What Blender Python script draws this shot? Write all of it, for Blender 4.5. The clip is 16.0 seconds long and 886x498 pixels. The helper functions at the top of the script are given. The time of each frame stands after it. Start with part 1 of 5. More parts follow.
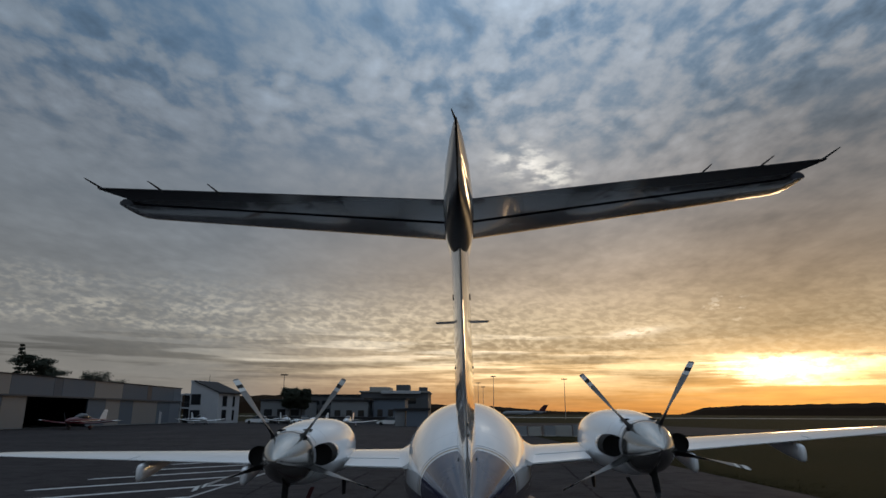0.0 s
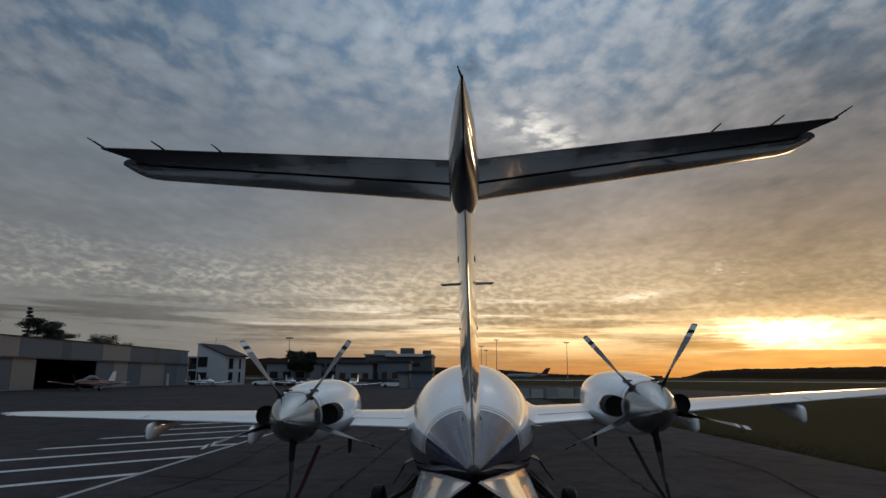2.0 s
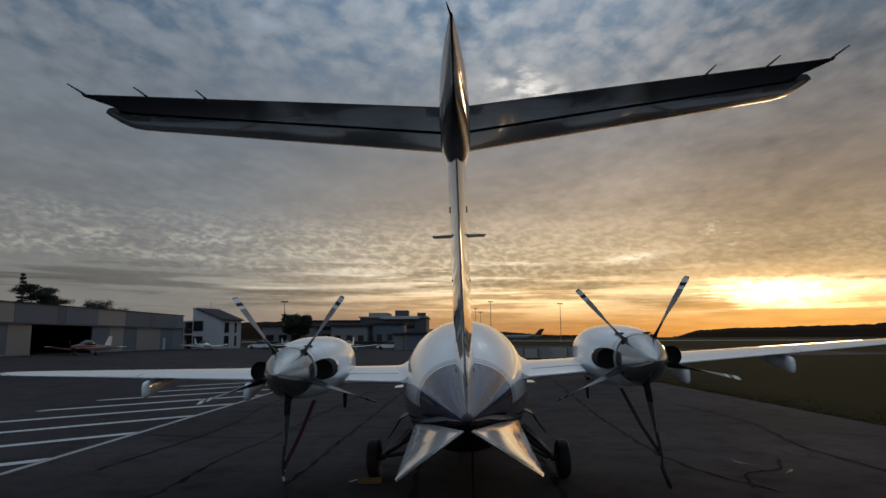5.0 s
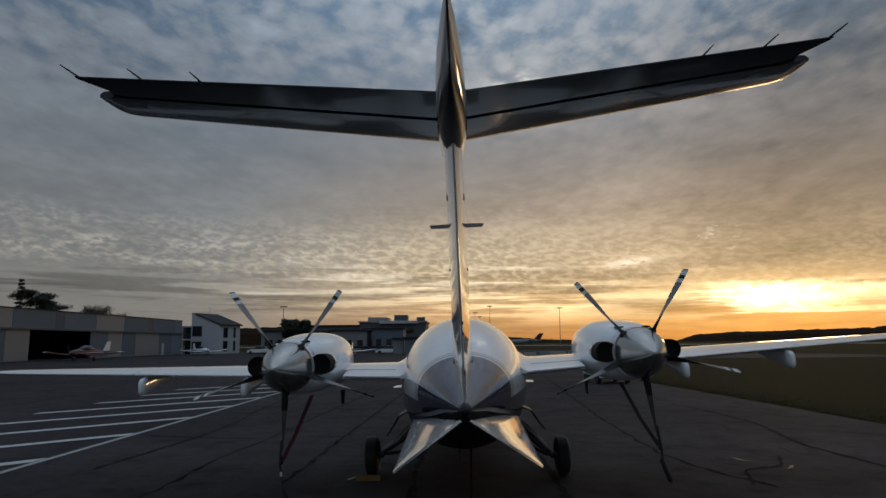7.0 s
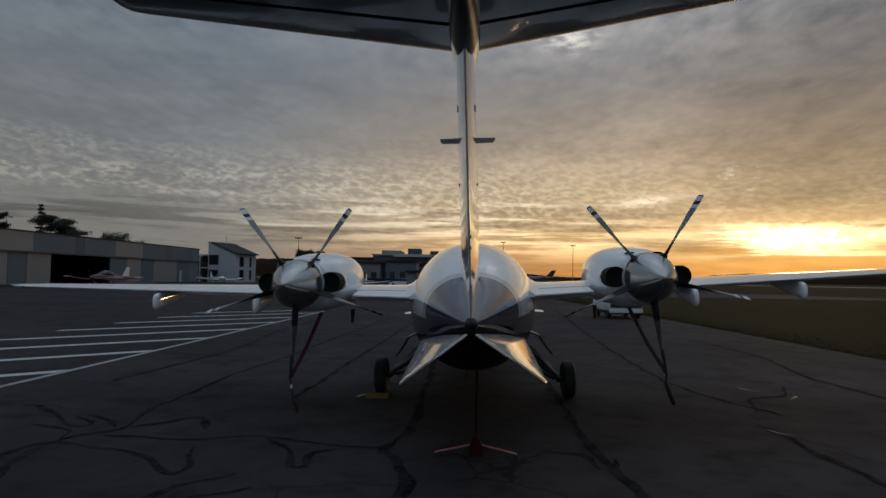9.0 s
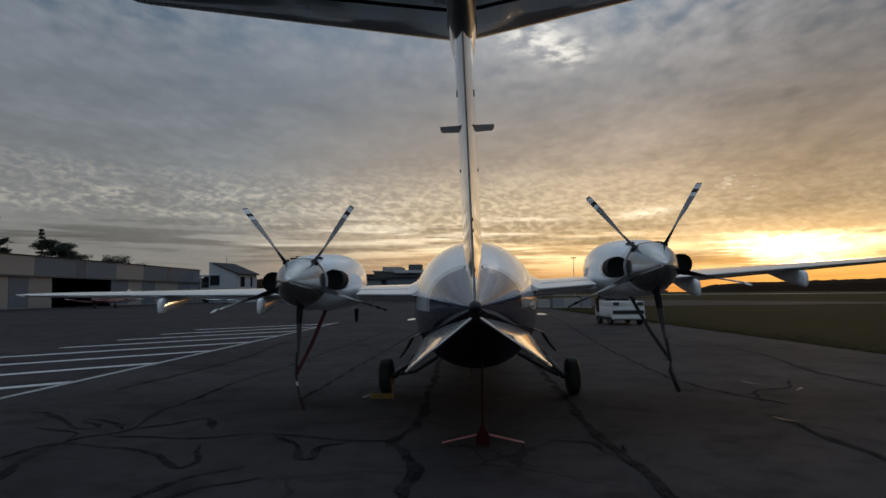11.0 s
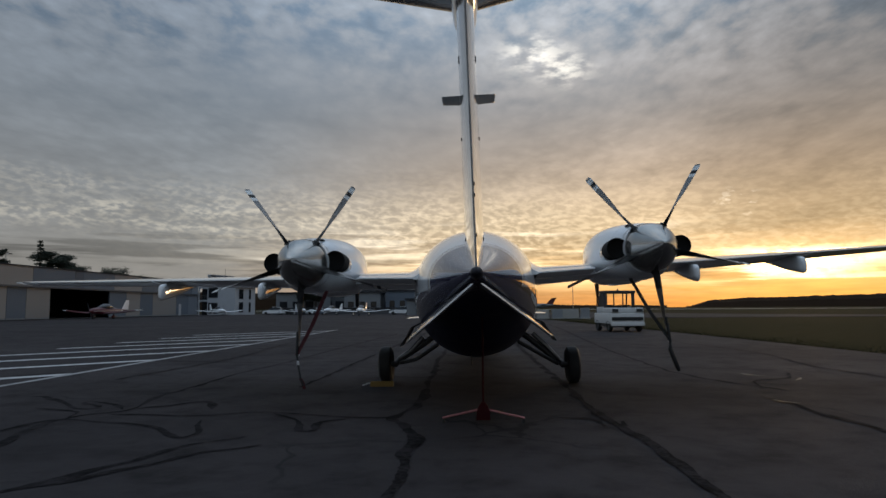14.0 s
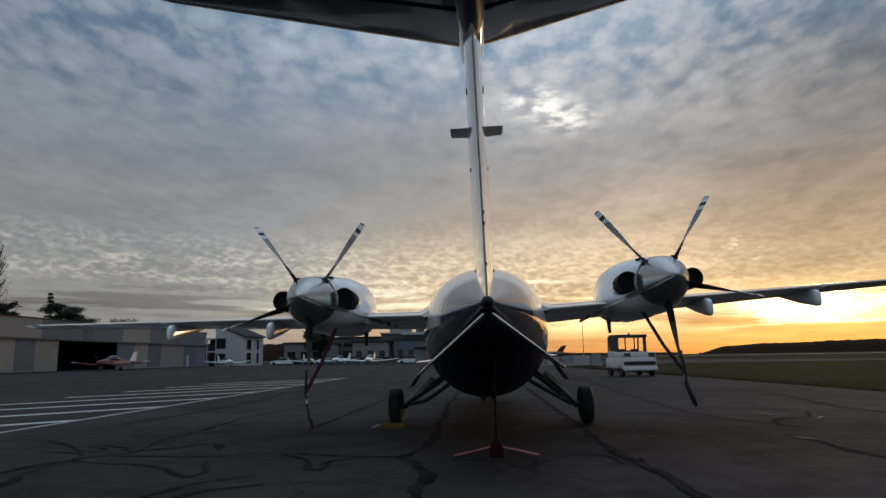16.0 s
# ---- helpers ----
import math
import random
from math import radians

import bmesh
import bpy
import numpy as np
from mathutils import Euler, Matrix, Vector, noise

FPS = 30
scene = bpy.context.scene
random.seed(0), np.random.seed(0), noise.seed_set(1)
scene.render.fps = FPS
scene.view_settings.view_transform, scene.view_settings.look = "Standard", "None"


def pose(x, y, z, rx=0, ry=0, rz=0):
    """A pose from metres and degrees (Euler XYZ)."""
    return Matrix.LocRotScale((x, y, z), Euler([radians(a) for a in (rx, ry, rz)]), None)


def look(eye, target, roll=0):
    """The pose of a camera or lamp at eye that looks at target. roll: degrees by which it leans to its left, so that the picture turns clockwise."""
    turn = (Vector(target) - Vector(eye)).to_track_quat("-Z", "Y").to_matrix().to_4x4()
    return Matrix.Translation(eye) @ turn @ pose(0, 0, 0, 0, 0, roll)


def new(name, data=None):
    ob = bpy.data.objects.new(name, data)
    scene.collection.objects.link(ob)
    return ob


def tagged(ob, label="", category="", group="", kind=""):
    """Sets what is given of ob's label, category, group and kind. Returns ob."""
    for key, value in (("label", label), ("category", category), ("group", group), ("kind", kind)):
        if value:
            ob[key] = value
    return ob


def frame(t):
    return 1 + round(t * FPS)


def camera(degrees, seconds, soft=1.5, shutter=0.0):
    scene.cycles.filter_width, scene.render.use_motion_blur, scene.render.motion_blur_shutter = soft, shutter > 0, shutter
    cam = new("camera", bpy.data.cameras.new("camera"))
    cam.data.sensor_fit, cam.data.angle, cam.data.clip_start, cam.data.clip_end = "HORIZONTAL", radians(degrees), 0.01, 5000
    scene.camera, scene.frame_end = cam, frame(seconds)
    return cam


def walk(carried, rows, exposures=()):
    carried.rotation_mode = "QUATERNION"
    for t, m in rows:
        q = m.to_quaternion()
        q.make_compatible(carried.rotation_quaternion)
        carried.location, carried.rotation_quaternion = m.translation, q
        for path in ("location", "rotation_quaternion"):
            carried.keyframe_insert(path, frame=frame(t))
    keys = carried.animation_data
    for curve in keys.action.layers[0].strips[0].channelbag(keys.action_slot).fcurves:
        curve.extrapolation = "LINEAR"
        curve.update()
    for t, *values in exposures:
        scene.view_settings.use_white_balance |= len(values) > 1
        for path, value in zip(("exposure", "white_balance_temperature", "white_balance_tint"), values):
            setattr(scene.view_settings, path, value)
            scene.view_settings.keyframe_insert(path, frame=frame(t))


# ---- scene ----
cam = camera(68.8, 16.0, soft=1.55)
PATH = [
    (0, (-0.18, -7.548, 2.184), (-0.224, -5.61, 2.675), 0.3),
    (0.5, (-0.187, -7.544, 2.181), (-0.225, -5.601, 2.652), 0.3),
    (1, (-0.189, -7.551, 2.173), (-0.233, -5.601, 2.616), 0.3),
    (1.5, (-0.187, -7.543, 2.171), (-0.255, -5.587, 2.582), 0.5),
    (2, (-0.191, -7.534, 2.164), (-0.246, -5.572, 2.548), 0.4),
    (2.5, (-0.188, -7.529, 2.155), (-0.234, -5.561, 2.508), 0.1),
    (3, (-0.185, -7.518, 2.142), (-0.249, -5.544, 2.461), 0.3),
    (3.5, (-0.183, -7.506, 2.131), (-0.232, -5.528, 2.422), 0.0),
    (4, (-0.181, -7.502, 2.117), (-0.22, -5.521, 2.388), -0.2),
    (6.5, (-0.168, -7.444, 1.993), (-0.202, -5.463, 2.265), -0.2),
    (7, (-0.164, -7.433, 1.954), (-0.197, -5.454, 2.24), -0.4),
    (7.5, (-0.157, -7.416, 1.909), (-0.194, -5.431, 2.145), 0.9),
    (8, (-0.148, -7.395, 1.876), (-0.204, -5.402, 2.036), 0.8),
    (8.5, (-0.135, -7.38, 1.837), (-0.212, -5.386, 1.964), 1.4),
    (9, (-0.119, -7.357, 1.793), (-0.196, -5.36, 1.88), 1.0),
    (11.5, (-0.153, -7.425, 1.442), (-0.235, -5.432, 1.588), -0.6),
    (12, (-0.168, -7.445, 1.343), (-0.254, -5.452, 1.495), -0.7),
    (12.5, (-0.161, -7.453, 1.283), (-0.241, -5.461, 1.448), -0.3),
    (13, (-0.161, -7.444, 1.226), (-0.234, -5.451, 1.386), -0.0),
    (13.5, (-0.169, -7.429, 1.181), (-0.24, -5.437, 1.351), 0.1),
    (14, (-0.16, -7.421, 1.142), (-0.234, -5.431, 1.324), -0.3),
    (14.5, (-0.164, -7.406, 1.11), (-0.233, -5.418, 1.319), 0.5),
    (15, (-0.155, -7.399, 1.072), (-0.232, -5.412, 1.282), -0.0),
    (15.5, (-0.171, -7.387, 1.032), (-0.263, -5.405, 1.285), -0.4),
    (16, (-0.181, -7.376, 0.994), (-0.277, -5.406, 1.325), -0.9),
]
EXPOSURES = [(0.0, 0.0), (3.5, -0.07), (7.0, -0.08), (9.0, -0.14), (11.3, 0.10), (12.5, 0.23), (16.0, 0.37)]
walk(cam, [(t, look(eye, target, roll)) for t, eye, target, roll in PATH], EXPOSURES)

# ---- world: broken altocumulus over a sunset, glow low on the right ----
SUN_AZ, SUN_EL = 28.0, 3.8  # degrees to the right of +y, and above the horizon
sun_dir = Vector((math.sin(radians(SUN_AZ)) * math.cos(radians(SUN_EL)), math.cos(radians(SUN_AZ)) * math.cos(radians(SUN_EL)), math.sin(radians(SUN_EL))))


class Nodes:
    """Short hand for building a node tree."""

    def __init__(self, tree):
        self.tree = tree
        tree.nodes.clear()

    def add(self, kind):
        return self.tree.nodes.new(kind)

    def put(self, socket, value):
        if value is None:
            return
        if isinstance(value, bpy.types.NodeSocket):
            self.tree.links.new(value, socket)
        else:
            socket.default_value = value

    def math(self, op, a, b=None, c=None, clamp=False):
        n = self.add("ShaderNodeMath")
        n.operation, n.use_clamp = op, clamp
        for s, v in zip(n.inputs, (a, b, c)):
            self.put(s, v)
        return n.outputs[0]

    def vmath(self, op, a, b=None, out=0):
        n = self.add("ShaderNodeVectorMath")
        n.operation = op
        for s, v in zip(n.inputs, (a, b)):
            self.put(s, v)
        return n.outputs[out]

    def ramp(self, fac, stops, smooth=False):
        n = self.add("ShaderNodeValToRGB")
        n.color_ramp.interpolation = "EASE" if smooth else "LINEAR"
        e = n.color_ramp.elements
        while len(e) < len(stops):
            e.new(0.5)
        for el, (p, c) in zip(e, stops):
            el.position, el.color = p, (*c, 1) if len(c) == 3 else c
        self.put(n.inputs[0], fac)
        return n.outputs[0]

    def step(self, v, lo, hi):
        n = self.add("ShaderNodeMapRange")
        n.interpolation_type = "SMOOTHSTEP"
        for s, x in zip(n.inputs, (v, lo, hi, 0.0, 1.0)):
            self.put(s, x)
        return n.outputs[0]

    def mix(self, fac, a, b, blend="MIX"):
        n = self.add("ShaderNodeMix")
        n.data_type, n.blend_type = "RGBA", blend
        self.put(n.inputs[0], fac)
        for s, v in ((n.inputs[6], a), (n.inputs[7], b)):
            self.put(s, v if isinstance(v, bpy.types.NodeSocket) or v is None else (*v, 1) if len(v) == 3 else v)
        return n.outputs[2]

    def noise(self, vec, scale, detail=4.0, rough=0.5, distort=0.0, out=0):
        n = self.add("ShaderNodeTexNoise")
        self.put(n.inputs["Vector"], vec)
        for key, v in (("Scale", scale), ("Detail", detail), ("Roughness", rough), ("Distortion", distort)):
            self.put(n.inputs[key], v)
        return n.outputs[out]

    def mapped(self, vec, loc=(0, 0, 0), rot=(0, 0, 0), scale=(1, 1, 1)):
        n = self.add("ShaderNodeMapping")
        self.put(n.inputs[0], vec)
        n.inputs[1].default_value, n.inputs[2].default_value, n.inputs[3].default_value = loc, rot, scale
        return n.outputs[0]


def gray(v):
    return (v, v, v)


world = bpy.data.worlds.new("sky")
scene.world = world
world.use_nodes = True
W = Nodes(world.node_tree)
way = W.add("ShaderNodeTexCoord").outputs["Generated"]
sep = W.add("ShaderNodeSeparateXYZ")
W.put(sep.inputs[0], way)
dx, dy, dz = sep.outputs
up = W.math("MAXIMUM", dz, 0.0)
# clear sky between the clouds
clear = W.add("ShaderNodeTexSky")
clear.sky_type, clear.sun_disc, clear.sun_elevation, clear.sun_rotation = "NISHITA", False, radians(SUN_EL), radians(SUN_AZ)
clear_c = W.mix(1.0, clear.outputs[0], gray(0.10), "MULTIPLY")
# azimuth to the right of +y and height, both in radians
height = W.math("ARCSINE", up)
turn = W.math("ARCTAN2", dx, dy)
flat_len = W.math("SQRT", W.math("ADD", W.math("MULTIPLY", dx, dx), W.math("ADD", W.math("MULTIPLY", dy, dy), 1e-6)))
right = W.math("DIVIDE", dx, flat_len)
towards = W.math("DIVIDE", W.math("ADD", W.math("MULTIPLY", dx, math.sin(radians(SUN_AZ))), W.math("MULTIPLY", dy, math.cos(radians(SUN_AZ)))), flat_len)
turn_off = W.math("ARCCOSINE", W.math("MINIMUM", towards, 1.0))
side = W.step(towards, 0.62, 1.0)


def bell(v, centre, width):
    k = W.math("DIVIDE", W.math("SUBTRACT", v, centre), width)
    return W.math("POWER", 2.718, W.math("MULTIPLY", W.math("MULTIPLY", k, k), -1.0))


def product(*values):
    out = values[0]
    for v in values[1:]:
        out = W.math("MULTIPLY", out, v)
    return out


def total_of(*values):
    out = values[0]
    for v in values[1:]:
        out = W.math("ADD", out, v)
    return out


def scaled(colour, amount):
    out = W.vmath("SCALE", colour, None)
    W.put(out.node.inputs[3], amount)
    return out


# flat cloud sheet seen in perspective: lumps shrink and crowd together towards the horizon
den = W.math("ADD", up, 0.10)
flat = W.add("ShaderNodeCombineXYZ")
W.put(flat.inputs[0], W.math("DIVIDE", dx, den))
W.put(flat.inputs[1], W.math("DIVIDE", dy, den))
sheet = flat.outputs[0]
bent = W.vmath("ADD", sheet, W.mix(1.0, W.noise(sheet, 1.6, 3.0, out=1), gray(0.13), "MULTIPLY"))
big = W.noise(W.mapped(bent, loc=(3.1, 1.7, 0)), 0.85, 3.0, 0.55)
rows = W.mapped(bent, loc=(0.4, 2.2, 0), rot=(0, 0, -0.25), scale=(1.0, 0.68, 1))
cells = W.add("ShaderNodeTexVoronoi")
cells.feature = "SMOOTH_F1"
W.put(cells.inputs["Vector"], W.vmath("ADD", rows, W.mix(1.0, W.noise(rows, 16.0, 2.0, out=1), gray(0.05), "MULTIPLY")))
cells.inputs["Scale"].default_value, cells.inputs["Smoothness"].default_value = 15.0, 0.6
grain = W.noise(rows, 11.0, 4.0, 0.58)
puff = W.math("ADD", W.math("MULTIPLY", W.math("SUBTRACT", grain, 0.5), 1.15), W.math("MULTIPLY", W.math("SUBTRACT", 0.40, cells.outputs[0]), 0.50))
soft = W.noise(W.mapped(bent, loc=(2.3, 9.4, 0)), 2.4, 2.5, 0.5)
brush = W.noise(W.mapped(bent, loc=(5.1, 0.4, 0), rot=(0, 0, 0.95), scale=(1.0, 0.36, 1)), 5.0, 4.0, 0.6)
# lumps stand out high up, and in some stretches more than in others
lumpy = W.step(big, 0.36, 0.60)
calm = W.math("ADD", 0.15, W.math("MULTIPLY", W.step(height, 0.28, 0.46), 0.44))
lumps = product(puff, calm, W.math("ADD", 0.55, W.math("MULTIPLY", lumpy, 0.75)), W.step(height, 0.05, 0.12))
strokes = product(W.math("SUBTRACT", brush, 0.5), W.step(height, 0.10, 0.20), W.math("ADD", 0.08, W.math("MULTIPLY", W.step(right, 0.0, 0.4), 0.24)))
tone = total_of(lumps, strokes, W.math("MULTIPLY", W.math("SUBTRACT", big, 0.5), 0.30), W.math("MULTIPLY", W.math("SUBTRACT", soft, 0.5), 0.24))
# colours by height, away from the sun and towards it
cool = W.ramp(height, [(0.0, (0.218, 0.213, 0.206)), (0.07, (0.246, 0.243, 0.238)), (0.16, (0.235, 0.244, 0.255)), (0.28, (0.202, 0.228, 0.260)), (0.42, (0.212, 0.25, 0.302)), (0.62, (0.235, 0.31, 0.395)), (0.85, (0.44, 0.52, 0.62)), (1.0, (0.58, 0.66, 0.76))])
warm = W.ramp(height, [(0.0, (0.50, 0.19, 0.05)), (0.03, (0.60, 0.29, 0.09)), (0.07, (0.53, 0.33, 0.15)), (0.12, (0.465, 0.343, 0.215)), (0.20, (0.388, 0.306, 0.238)), (0.30, (0.305, 0.288, 0.282)), (0.45, (0.29, 0.315, 0.35)), (0.62, (0.31, 0.37, 0.445)), (0.85, (0.45, 0.52, 0.61)), (1.0, (0.58, 0.66, 0.76))])
base = W.mix(side, cool, warm)
base = W.mix(0.08, base, clear_c)
# the sheet is thicker to the right of the sunset, thinner straight ahead high up
thick = product(W.step(right, 0.20, 0.50), W.step(height, 0.06, 0.13), W.step(height, 0.55, 0.35))
ahead = W.math("MULTIPLY", bell(right, 0.08, 0.333), W.step(height, 0.26, 0.45))
left_off = W.math("MULTIPLY", W.step(right, -0.2, -0.55), W.step(dy, 0.0, 0.4))
weight = total_of(1.0, W.math("MULTIPLY", thick, -0.36), W.math("MULTIPLY", left_off, -0.16), W.math("MULTIPLY", ahead, 0.28))
base = scaled(base, weight)
gain = W.math("ADD", 1.45, W.math("MULTIPLY", side, 0.45))
shade = W.math("MAXIMUM", W.math("ADD", 1.0, W.math("MULTIPLY", tone, gain)), 0.45)
# blue shows through where the sheet is thin, higher up
thin = W.math("MULTIPLY", W.step(tone, 0.03, -0.14), W.step(height, 0.20, 0.52))
base = W.mix(thin, base, W.mix(1.0, base, (0.68, 0.87, 1.05), "MULTIPLY"))
lit = scaled(base, shade)
# long thin streaks low down, much wider than high
band = W.add("ShaderNodeCombineXYZ")
W.put(band.inputs[0], turn)
W.put(band.inputs[1], W.math("MULTIPLY", height, 17.0))
streak_at = W.vmath("ADD", band.outputs[0], W.mix(1.0, W.noise(band.outputs[0], 4.0, 2.0, out=1), gray(0.10), "MULTIPLY"))
streak = W.noise(W.mapped(streak_at, rot=(0, 0, -0.10)), 4.6, 4.0, 0.6)
bars = W.noise(W.mapped(streak_at, loc=(2.0, 5.3, 1.3)), 3.4, 4.0, 0.58)
fine_at = W.add("ShaderNodeCombineXYZ")
W.put(fine_at.inputs[0], turn)
W.put(fine_at.inputs[1], W.math("MULTIPLY", height, 2.2))
curds = W.noise(fine_at.outputs[0], 38.0, 3.0, 0.6)
# a belt of small pale ripples, low down and away from the glow, in slanting rows
slant = W.math("ADD", height, W.math("MULTIPLY", turn, 0.045))
ripple_at = W.add("ShaderNodeCombineXYZ")
W.put(ripple_at.inputs[0], turn)
W.put(ripple_at.inputs[1], W.math("MULTIPLY", slant, 2.3))
rip = W.noise(W.mapped(W.vmath("ADD", ripple_at.outputs[0], W.mix(1.0, W.noise(ripple_at.outputs[0], 12.0, 2.0, out=1), gray(0.03), "MULTIPLY")), rot=(0, 0, 0.35)), 78.0, 2.0, 0.5)
belt = product(W.step(slant, 0.072, 0.108), W.step(slant, 0.185, 0.115), W.math("ADD", 0.30, W.math("MULTIPLY", W.step(soft, 0.38, 0.6), 0.8)), W.math("ADD", 0.35, W.math("MULTIPLY", W.step(turn, 0.22, -0.05), 0.65)))
ripples = W.math("MULTIPLY", belt, W.step(rip, 0.36, 0.74))
# the sun behind thin cloud: a flat bright bank with a curdled upper edge
top_edge = W.math("ADD", height, W.math("MULTIPLY", W.math("SUBTRACT", curds, 0.5), 0.030))
low_edge = W.math("ADD", height, W.math("MULTIPLY", W.math("SUBTRACT", streak, 0.5), 0.045))
bank = product(W.step(top_edge, 0.086, 0.074), W.step(low_edge, 0.030, 0.040), W.step(W.math("ADD", turn, W.math("MULTIPLY", W.math("SUBTRACT", streak, 0.5), 0.34)), 0.345, 0.415), W.step(turn, 0.72, 0.60))
core = total_of(0.06, product(bell(turn, 0.445, 0.075), bell(height, 0.060, 0.024), 1.7), product(W.step(bars, 0.54, 0.42), 0.34), product(W.step(curds, 0.45, 0.62), bell(height, 0.078, 0.014), 0.25))
bank = product(bank, core, W.math("ADD", 0.62, W.math("MULTIPLY", W.step(curds, 0.36, 0.62), 0.62)))
# lit streaks ahead of it, and the lit underside of the sheet
low_streaks = product(bell(height, 0.056, 0.024), bell(turn, 0.18, 0.30), W.step(streak, 0.40, 0.58))
pale_streaks = product(bell(height, 0.092, 0.030), bell(turn, -0.02, 0.22), W.step(streak, 0.46, 0.60))
under = product(bell(height, 0.115, 0.065), bell(turn_off, 0.38, 0.36), W.math("ADD", 0.45, W.step(rip, 0.36, 0.66)))
halo = W.math("MULTIPLY", bell(height, 0.06, 0.10), bell(turn_off, 0.0, 0.35))
# small torn bright shreds
shred_off = W.math("SUBTRACT", turn, 0.267)
shred = product(bell(shred_off, 0.0, 0.036), bell(W.math("SUBTRACT", height, W.math("MULTIPLY", shred_off, 0.10)), 0.1166, 0.0050), W.step(curds, 0.30, 0.48))
specks = product(bell(turn, 0.395, 0.030), bell(height, 0.148, 0.020), W.step(curds, 0.56, 0.66))
sliver = product(bell(turn, -0.285, 0.055), bell(W.math("ADD", height, W.math("MULTIPLY", W.math("SUBTRACT", streak, 0.5), 0.01)), 0.0745, 0.0026))
# grey bars of cloud lie across the glow
barred = W.math("SUBTRACT", 1.0, product(W.step(bars, 0.50, 0.60), bell(height, 0.072, 0.038), 0.42))
lit = scaled(lit, barred)
glow = total_of(W.math("MULTIPLY", bank, 1.5), product(low_streaks, barred, 0.75), W.math("MULTIPLY", under, 0.13), W.math("MULTIPLY", halo, 0.03))
# thin spots in the sheet, high up ahead
spots = None
for spot_az, spot_el, reach in ((5.9, 21.9, 0.030), (8.9, 20.4, 0.026)):
    at = Vector((math.sin(radians(spot_az)) * math.cos(radians(spot_el)), math.cos(radians(spot_az)) * math.cos(radians(spot_el)), math.sin(radians(spot_el))))
    one = bell(W.vmath("DISTANCE", W.vmath("MULTIPLY", way, (0.8, 0.8, 1.35)), tuple(at[i] * (0.8, 0.8, 1.35)[i] for i in range(3)), out=1), 0.0, reach)
    spots = one if spots is None else W.math("ADD", spots, one)
thin_spot = product(spots, W.step(W.noise(W.mapped(sheet, loc=(4.4, 2.1, 0)), 13.0, 3.0, 0.55), 0.38, 0.64), 0.58)
warmglow = scaled((1.0, 0.76, 0.42), glow)
paleglow = scaled((1.0, 0.92, 0.76), total_of(thin_spot, product(pale_streaks, barred, 0.50), W.math("MULTIPLY", under, 0.05), W.math("MULTIPLY", shred, 0.55), W.math("MULTIPLY", specks, 0.30), W.math("MULTIPLY", sliver, 0.30)))
creamglow = scaled((1.0, 0.88, 0.64), W.math("MULTIPLY", ripples, 0.17))
total = W.vmath("ADD", W.vmath("ADD", lit, creamglow), W.vmath("ADD", warmglow, paleglow))
bg = W.add("ShaderNodeBackground")
W.put(bg.inputs[0], total)
bg.inputs[1].default_value = 1.0
W.put(W.add("ShaderNodeOutputWorld").inputs[0], bg.outputs[0])

sun = new("sun", bpy.data.lights.new("sun", "SUN"))
sun.data.energy, sun.data.angle, sun.data.color = 0.14, radians(7), (1.0, 0.66, 0.36)
sun.matrix_world = look(sun_dir * 50, (0, 0, 0))


# ---- materials ----
def principled(name):
    m = bpy.data.materials.new(name)
    m.use_nodes = True
    n = Nodes(m.node_tree)
    p = n.add("ShaderNodeBsdfPrincipled")
    n.put(n.add("ShaderNodeOutputMaterial").inputs[0], p.outputs[0])
    return m, n, p


def stuff(name, colour, rough=0.6, metal=0.0, vary=0.12, scale=6.0, bump=0.0, bump_scale=40.0, coat=0.0, per_object=0.0, spec=0.5):
    """A plain surface with variation of tone at two scales, uneven gloss and fine relief."""
    m, n, p = principled(name)
    at = n.add("ShaderNodeTexCoord").outputs["Object"]
    a = n.noise(at, scale, 4.0, 0.6)
    b = n.noise(at, scale * 9, 3.0, 0.6)
    t = n.math("ADD", n.math("MULTIPLY", n.math("SUBTRACT", a, 0.5), 2 * vary), n.math("MULTIPLY", n.math("SUBTRACT", b, 0.5), vary))
    if per_object:
        t = n.math("ADD", t, n.math("MULTIPLY", n.math("SUBTRACT", n.add("ShaderNodeObjectInfo").outputs["Random"], 0.5), per_object))
    c = n.vmath("SCALE", colour, None)
    n.put(c.node.inputs[3], n.math("ADD", 1.0, t))
    n.put(p.inputs["Base Color"], c)
    n.put(p.inputs["Roughness"], n.math("ADD", rough, n.math("MULTIPLY", n.math("SUBTRACT", a, 0.5), min(0.25, rough * 0.5))))
    p.inputs["Metallic"].default_value = metal
    p.inputs["Coat Weight"].default_value = coat
    p.inputs["Coat Roughness"].default_value = 0.05
    p.inputs["Specular IOR Level"].default_value = spec
    if bump:
        bn = n.add("ShaderNodeBump")
        bn.inputs["Strength"].default_value = bump
        bn.inputs["Distance"].default_value = 0.02
        n.put(bn.inputs["Height"], n.noise(at, bump_scale, 5.0, 0.65))
        n.put(p.inputs["Normal"], bn.outputs[0])
    return m


